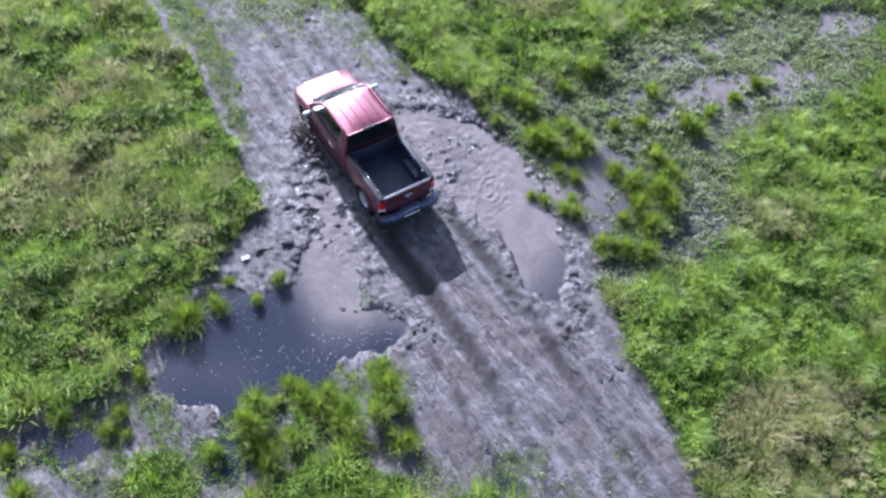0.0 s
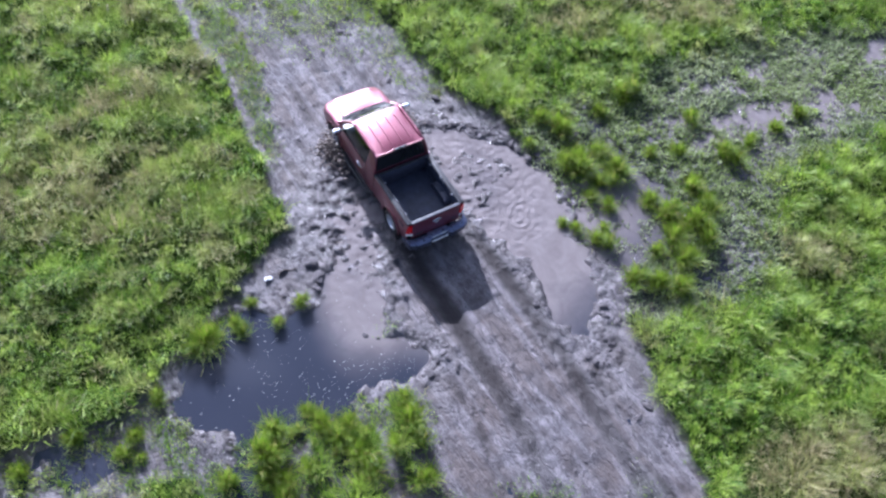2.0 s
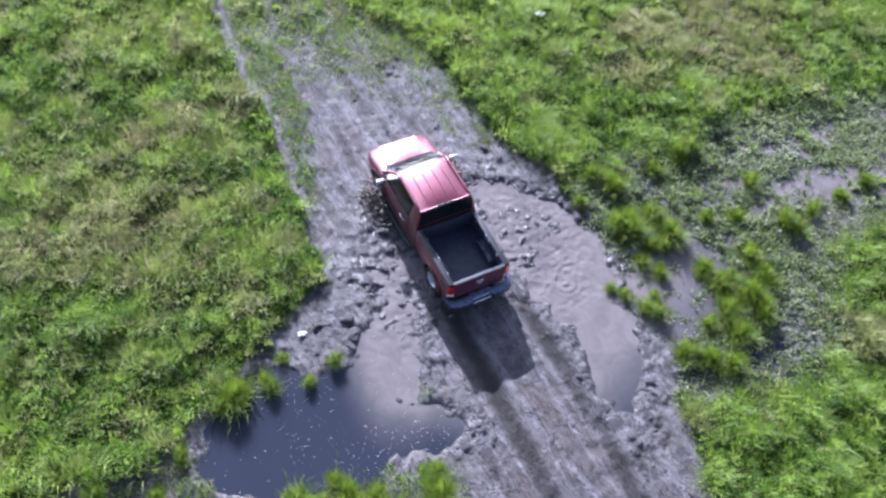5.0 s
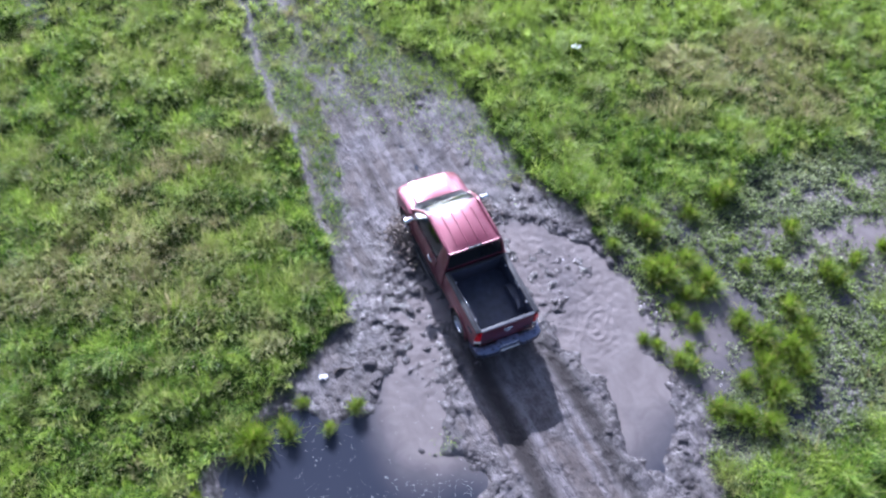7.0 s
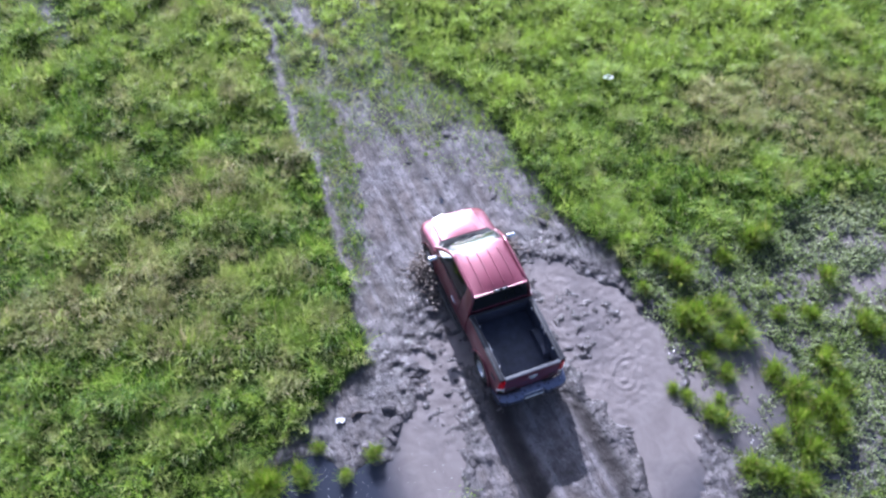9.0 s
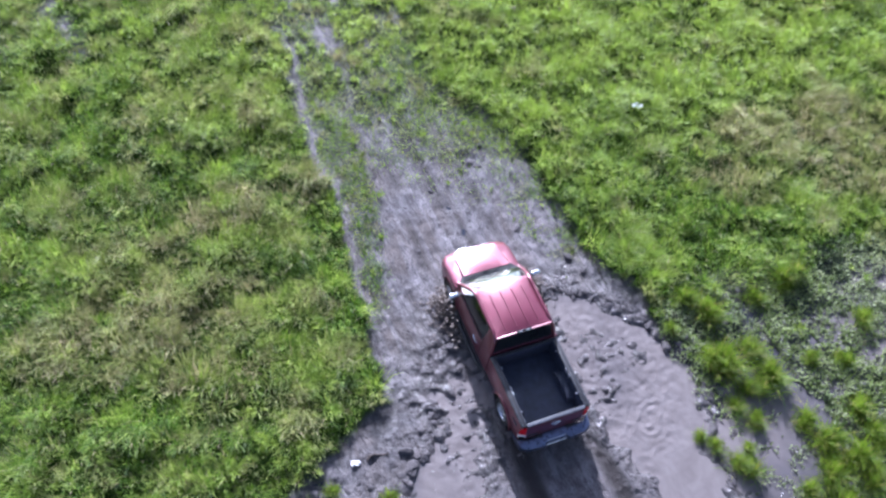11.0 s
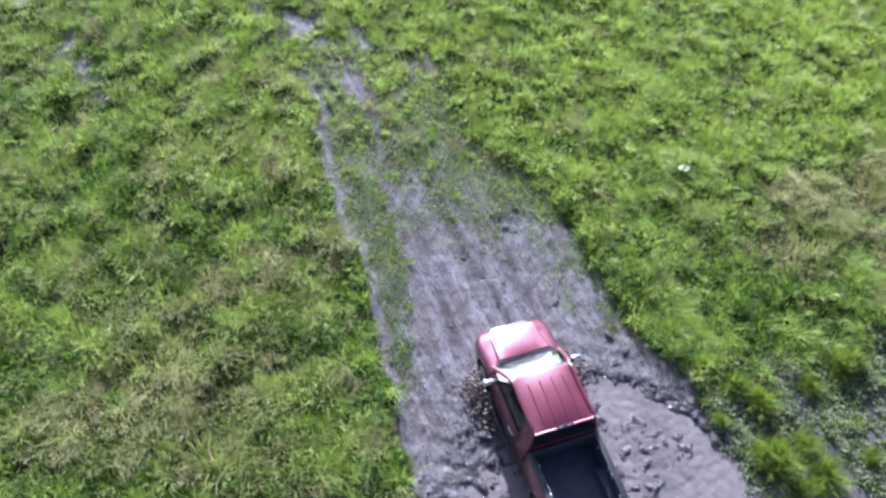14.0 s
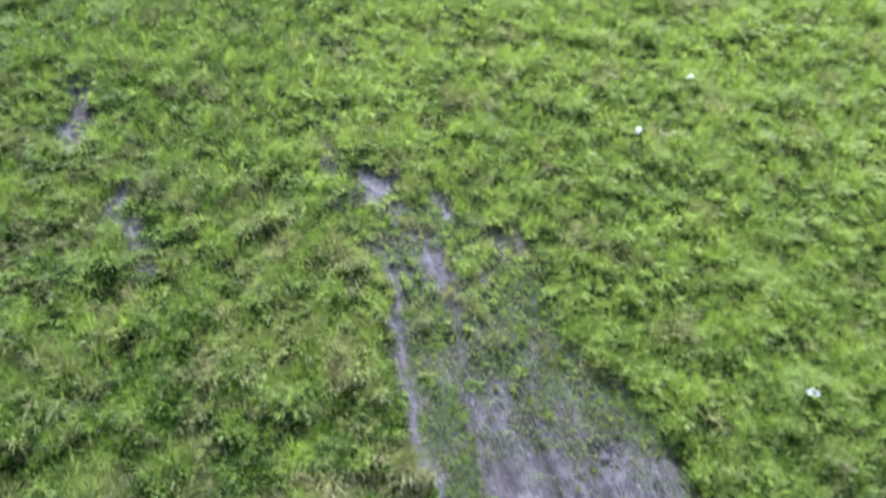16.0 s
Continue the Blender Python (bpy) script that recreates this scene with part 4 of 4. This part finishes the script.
def make_weeds():
    x, y, f = scatter(190000, lambda f: np.clip(f["marsh"] * f["grass"] * 1.1 + 0.75 * f["marsh"] * smooth(0.40, 0.62, f["lumps"]) + 0.26 * f["marsh"], 0, 1) * (f["z"] > -0.04), (3, 24, 9, 25))
    k = len(x)
    co, tris, d = blades(x, y, np.maximum(f["z"], 0.0), rng.uniform(0.06, 0.15, k), rng.uniform(0.03, 0.06, k), rng.uniform(0, 6.283, k), rng.uniform(0.4, 1.2, k), 0.3 * rng.rand(k), f["pale"])
    ob = new("marsh_weeds", raw_mesh("marsh_weeds", co, tris, WEED, d))
    tagged(ob, "low broad-leaved grey-green weeds on wet marsh", "weeds", kind="stuff")


def tussock_mesh(seed, count=760):
    """A ragged hump of fine grass: three or four crowns that fall over to one side."""
    r = np.random.RandomState(seed)
    crowns = r.randint(3, 5)
    cx, cy, cs = r.uniform(-0.22, 0.22, crowns), r.uniform(-0.13, 0.13, crowns), r.uniform(0.7, 1.15, crowns)
    which = r.randint(0, crowns, count)
    rad = np.abs(r.normal(0, 0.11, count))
    ang = r.uniform(0, 2 * math.pi, count)
    x, y = cx[which] + rad * np.cos(ang), cy[which] + rad * np.sin(ang)
    fall = r.uniform(0, 6.283, crowns)[which]
    az = np.where(r.rand(count) < 0.5, fall + r.normal(0, 0.55, count), ang + r.normal(0, 0.7, count))
    lean = np.clip(0.35 + rad * 2.2 + r.normal(0, 0.25, count), 0.05, 1.25)
    co, tris, d = blades(x, y, np.zeros(count), r.uniform(0.22, 0.50, count) * cs[which], r.uniform(0.008, 0.015, count), az, lean, (r.rand(count) < 0.16) * 0.8, np.clip(0.7 * r.rand(count) - 0.1, 0, 1))
    return raw_mesh("grass_tussock", co, tris, RUSH, d)


TUSSOCKS_MARSH = [(6.0, 17.4, 1.4), (4.8, 16.6, 0.7), (7.2, 18.3, 0.9), (8.2, 19.3, 1.4), (7.1, 16.7, 1.3), (6.5, 15.8, 1.7), (5.9, 15.8, 1.2), (7.5, 15.9, 1.4), (7.1, 15.4, 1.2), (6.7, 14.8, 0.9), (7.2, 14.3, 0.9), (5.6, 13.6, 0.6), (6.0, 13.5, 0.6), (6.8, 13.1, 1.2), (7.0, 13.6, 0.6), (8.8, 16.5, 0.8), (8.4, 14.6, 1.1), (10.4, 18.3, 1.0), (11.5, 16.7, 1.4), (10.2, 15.3, 1.3), (9.0, 14.0, 1.5), (9.6, 13.8, 1.5), (9.1, 13.3, 1.3), (10.5, 14.6, 1.3), (8.6, 12.7, 0.9), (7.6, 11.6, 1.2), (8.2, 11.6, 1.2), (9.4, 12.5, 1.3), (10.2, 13.3, 1.2), (9.1, 11.3, 1.3), (8.1, 18.8, 0.7), (9.7, 16.8, 1.0), (5.3, 17.8, 1.0), (12.4, 17.3, 0.9), (14.4, 18.6, 1.0), (13.3, 18.0, 0.9)]
TUSSOCKS_POND = [(-2.4, 5.9, 1.5), (-2.4, 6.4, 1.3), (-2.5, 5.4, 1.2), (-2.0, 6.7, 0.7), (-1.6, 7.3, 0.9), (-1.1, 6.7, 1.3), (-0.8, 6.3, 1.3), (-0.6, 6.9, 1.0), (-0.3, 6.6, 0.9), (-1.4, 5.7, 1.0), (-0.2, 5.9, 1.1), (0.8, 7.5, 1.0), (1.0, 7.1, 1.2), (1.2, 6.6, 1.1), (0.8, 6.3, 1.0), (0.1, 5.5, 1.2), (-4.8, 9.0, 1.5), (-4.5, 9.3, 1.3), (-3.7, 9.7, 1.0), (-2.6, 9.8, 0.6), (-2.1, 10.4, 0.7), (-7.5, 6.3, 0.9), (-5.9, 6.4, 0.7), (-5.5, 7.5, 0.8), (-5.6, 5.8, 0.5), (-3.5, 5.2, 0.9), (-8.6, 5.4, 0.9), (1.5, 5.5, 1.0), (-1.9, 5.1, 1.2), (-3.45, 10.35, 0.6), (-6.2, 5.9, 0.8), (-8.0, 4.4, 1.0)]


def make_tussocks():
    made = [tussock_mesh(200 + k) for k in range(5)]
    for label, group, spots in (("dense bright green rush tussock in wet marsh mud", "marsh tussocks", TUSSOCKS_MARSH), ("bushy green grass tussock at the puddle bank", "bank tussocks", TUSSOCKS_POND)):
        for k, (x, y, s) in enumerate(spots):
            ob = new("grass_tussock", made[k % 5])
            z = float(fields([x], [y])["z"][0])
            ob.matrix_world = pose(x, y, max(z, -0.02), 0, 0, 67 * k) @ Matrix.Diagonal((s * 1.15, s * (0.9 + 0.3 * ((k * 7) % 5) / 5), s, 1))
            tagged(ob, label, "grass tussock", group)


# ---- clods, flecks, litter ----
def icosphere():
    bm = bmesh.new()
    bmesh.ops.create_icosphere(bm, subdivisions=1, radius=1)
    co = np.array([v.co[:] for v in bm.verts])
    tri = np.array([[v.index for v in f.verts] for f in bm.faces])
    bm.free()
    return co, tri


def make_clods():
    x, y = rng.uniform(-9, 11, 90000), rng.uniform(3, 31, 90000)
    f = fields(x, y)
    keep = (np.exp(-((f["pud"] + 0.22) / 0.2) ** 2) * 0.9 + 0.13) * (f["grass"] < 0.15) * (f["z"] > -0.03) * (f["rut"] > 0.2)
    ok = rng.rand(len(x)) < keep * 0.95
    x, y, z = x[ok], y[ok], f["z"][ok]
    co, tri = icosphere()
    k = len(x)
    rim = np.exp(-((f["pud"][ok] + 0.25) / 0.35) ** 2)
    size = (rng.gamma(2.0, 0.010, k) * (0.6 + 0.8 * rng.rand(k) ** 3) * (1 + 0.7 * rim)).clip(0.008, 0.085)
    p = co[None] * (1 + rng.normal(0, 0.18, (k, len(co), 1))) * (size[:, None, None] * np.stack([rng.uniform(0.8, 1.9, k), rng.uniform(0.7, 1.2, k), rng.uniform(0.25, 0.55, k)], -1)[:, None])
    a = rng.uniform(0, 6.283, k)[:, None]
    px, py = p[..., 0] * np.cos(a) - p[..., 1] * np.sin(a), p[..., 0] * np.sin(a) + p[..., 1] * np.cos(a)
    pts = np.stack([px + x[:, None], py + y[:, None], p[..., 2] + z[:, None] - size[:, None] * 0.05], -1)
    faces = (tri[None] + (np.arange(k) * len(co))[:, None, None]).reshape(-1, 3)
    ob = new("mud_clods", raw_mesh("mud_clods", pts.reshape(-1, 3), faces, CLOD, None, False))
    tagged(ob, "loose wet clods of churned grey mud", "mud clods", kind="stuff")


def make_flecks():
    """Small pale leaves and foam adrift on the still part of the water."""
    x, y = rng.uniform(-5, 2, 3200), rng.uniform(5.5, 12, 3200)
    f = fields(x, y)
    ok = (f["z"] < -0.02) & (rng.rand(3200) < 0.12 + 0.75 * (blob(x, y, -0.3, 8.2, 1.6, 0.5, 20) > 0) + 0.1 * (blob(x, y, -3, 8.6, 1.6, 1.6) > 0))
    x, y = x[ok], y[ok]
    k = len(x)
    a = np.linspace(0, 2 * math.pi, 6)[:5][None] + rng.uniform(0, 6, (k, 1))
    r = (0.004 + 0.010 * rng.rand(k, 1) ** 2) * rng.uniform(0.6, 1.2, (k, 5))
    top = np.stack([x[:, None] + r * np.cos(a), y[:, None] + r * np.sin(a), np.full((k, 5), 0.008)], -1)
    low = top * 1.0
    low[..., 2] = -0.004
    co = np.concatenate([top, low], 1).reshape(-1, 3)
    b = (np.arange(k) * 10)[:, None]
    sides = np.concatenate([b + np.array([[i, i + 5, (i + 1) % 5 + 5, (i + 1) % 5]]) for i in range(5)])
    ob = new("floating_flecks", raw_mesh("floating_flecks", co, [b + np.arange(5)[None], sides], FLECK, None, False))
    tagged(ob, "tiny pale flecks floating on dark puddle water", "floating debris", kind="stuff")


def make_litter(x, y, size, turn, label):
    """A crumpled scrap of thin plastic."""
    bm = bmesh.new()
    bmesh.ops.create_grid(bm, x_segments=7, y_segments=5, size=0.5)
    for v in bm.verts:
        n3 = noise.noise_vector(v.co * 3.1 + Vector((x, y, 0)))
        v.co = Vector((v.co.x * (1 + 0.3 * n3.x), v.co.y * 0.55 * (1 + 0.4 * n3.y), 0.22 + 0.28 * n3.z)) * size
    bmesh.ops.solidify(bm, geom=bm.faces[:], thickness=0.006)
    me = bpy.data.meshes.new("plastic_scrap")
    bm.to_mesh(me)
    bm.free()
    me.materials.append(LITTER)
    ob = new("plastic_scrap", me)
    f = fields([x], [y])
    ob.matrix_world = pose(x, y, float(f["z"][0]) + 0.20 * float(f["grass"][0]), 0, 0, turn)
    tagged(ob, label, "litter", "scraps of litter")


def make_stick(x, y, length, turn):
    bm = bmesh.new()
    rings = []
    for i in range(9):
        t = i / 8
        c = Vector(((t - 0.5) * length, 0.06 * math.sin(t * 5), 0.03 * math.sin(t * 7) + 0.03))
        rad = 0.045 * (1 - 0.6 * t)
        rings.append([bm.verts.new(c + Vector((0, rad * math.cos(a * math.pi / 3), rad * math.sin(a * math.pi / 3)))) for a in range(6)])
    for p, q in zip(rings, rings[1:]):
        for a in range(6):
            bm.faces.new((p[a], p[(a + 1) % 6], q[(a + 1) % 6], q[a]))
    bm.faces.new(rings[0][::-1])
    bm.faces.new(rings[-1])
    me = bpy.data.meshes.new("fallen_branch")
    bm.to_mesh(me)
    bm.free()
    me.materials.append(BARK)
    ob = new("fallen_branch", me)
    ob.matrix_world = pose(x, y, max(float(fields([x], [y])["z"][0]), 0), 0, 0, turn)
    tagged(ob, "short dark wet branch lying in the mud", "branch")


def clump_mesh(seed):
    """A torn lump of wet mud, flat below and broken on top."""
    bm = bmesh.new()
    bmesh.ops.create_icosphere(bm, subdivisions=3, radius=1)
    for v in bm.verts:
        n1 = noise.noise(v.co * 1.4 + Vector((seed * 7.3, 0, 0)))
        n2 = noise.noise(v.co * 4.5 + Vector((0, seed * 3.1, 0)))
        v.co *= 1 + 0.45 * n1 + 0.22 * n2
        v.co = Vector((v.co.x * 1.35, v.co.y * 0.85, max(v.co.z * 0.55, -0.25)))
    me = bpy.data.meshes.new("mud_lump")
    bm.to_mesh(me)
    bm.free()
    me.materials.append(CLOD)
    return me


LUMPS_BANK = [(-1.2, 14.9, 0.16), (-0.95, 14.3, 0.12), (-1.05, 13.6, 0.15), (-1.4, 12.9, 0.19), (-1.65, 12.4, 0.14), (-1.9, 11.8, 0.20), (-1.7, 11.35, 0.24), (0.6, 16.75, 0.12), (1.0, 16.4, 0.17), (1.45, 16.3, 0.15), (1.8, 16.65, 0.13), (2.3, 17.25, 0.16), (3.0, 17.35, 0.12), (4.2, 16.75, 0.15), (4.7, 16.15, 0.17), (5.05, 15.3, 0.13)]
LUMPS_TRACK = [(6.6, 10.7, 0.15), (6.95, 10.2, 0.12), (7.5, 7.6, 0.16), (7.2, 7.3, 0.11), (-1.7, 21.55, 0.17), (-1.4, 21.45, 0.12), (0.1, 19.3, 0.13), (1.7, 18.6, 0.15), (2.2, 18.2, 0.11), (-1.5, 22.3, 0.10)]


def make_lumps():
    made = [clump_mesh(k) for k in range(5)]
    for label, group, spots in (("torn lump of dark wet mud at the puddle bank", "bank mud lumps", LUMPS_BANK), ("dark mud lump thrown up beside the track", "track mud lumps", LUMPS_TRACK)):
        for k, (x, y, s) in enumerate(spots):
            if float(fields([x], [y])["z"][0]) < 0.0:
                continue
            ob = new("mud_lump", made[k % 5])
            ob.matrix_world = pose(x, y, max(float(fields([x], [y])["z"][0]), 0.0) + 0.1 * s, 0, 0, 73 * k) @ Matrix.Diagonal((s * 0.8, s * 0.8, s * 0.6, 1))
            tagged(ob, label, "mud lump", group)


def make_splash():
    """Drops and gobs of mud thrown up low beside the front wheels."""
    r = np.random.RandomState(23)
    co, tri = icosphere()
    k = 2600
    side = np.where(r.rand(k) < 0.62, 1, -1)
    out = np.abs(r.normal(0, 0.30, k))
    along = 1.9 - 0.9 * np.abs(r.normal(0, 0.6, k)) + 0.5 * r.rand(k)
    lx, ly, lz = side * (1.05 + out), along, 0.03 + np.abs(r.normal(0, 0.24, k)) * np.exp(-out / 0.8)
    m = np.array(truck.matrix_world)
    x, y = m[0, 0] * lx + m[0, 1] * ly + m[0, 3], m[1, 0] * lx + m[1, 1] * ly + m[1, 3]
    size = (0.008 + r.gamma(1.6, 0.010, k)).clip(0.008, 0.042)
    p = co[None] * (1 + r.normal(0, 0.2, (k, len(co), 1))) * (size[:, None, None] * np.stack([r.uniform(0.8, 1.8, k), r.uniform(0.6, 1.1, k), r.uniform(0.5, 1.0, k)], -1)[:, None])
    a = r.uniform(0, 6.283, k)[:, None]
    px, py = p[..., 0] * np.cos(a) - p[..., 1] * np.sin(a), p[..., 0] * np.sin(a) + p[..., 1] * np.cos(a)
    pts = np.stack([px + x[:, None], py + y[:, None], p[..., 2] + lz[:, None]], -1)
    faces = (tri[None] + (np.arange(k) * len(co))[:, None, None]).reshape(-1, 3)
    ob = new("mud_splash", raw_mesh("mud_splash", pts.reshape(-1, 3), faces, SPRAY))
    tagged(ob, "brown mud splash thrown up beside the truck wheels", "mud splash", kind="stuff")


make_splash()
make_grass()
make_weeds()
make_lumps()
make_tussocks()
make_clods()
make_flecks()
for lx, ly, ls, lt in ((-1.0, 36.6, 0.42, 20), (-2.4, 33.3, 0.28, 70), (3.5, 25.0, 0.36, 10), (-6.5, 36.4, 0.14, 0), (-2.8, 40.8, 0.3, 40)):
    make_litter(lx, ly, ls, lt, "crumpled white plastic scrap lying in meadow grass")
make_litter(-3.1, 11.2, 0.24, 15, "small white paper scrap on mud by the puddle")
make_litter(7.8, 12.5, 0.18, 60, "small pale scrap among wet marsh weeds")
make_stick(-2.6, 11.5, 0.55, 35)
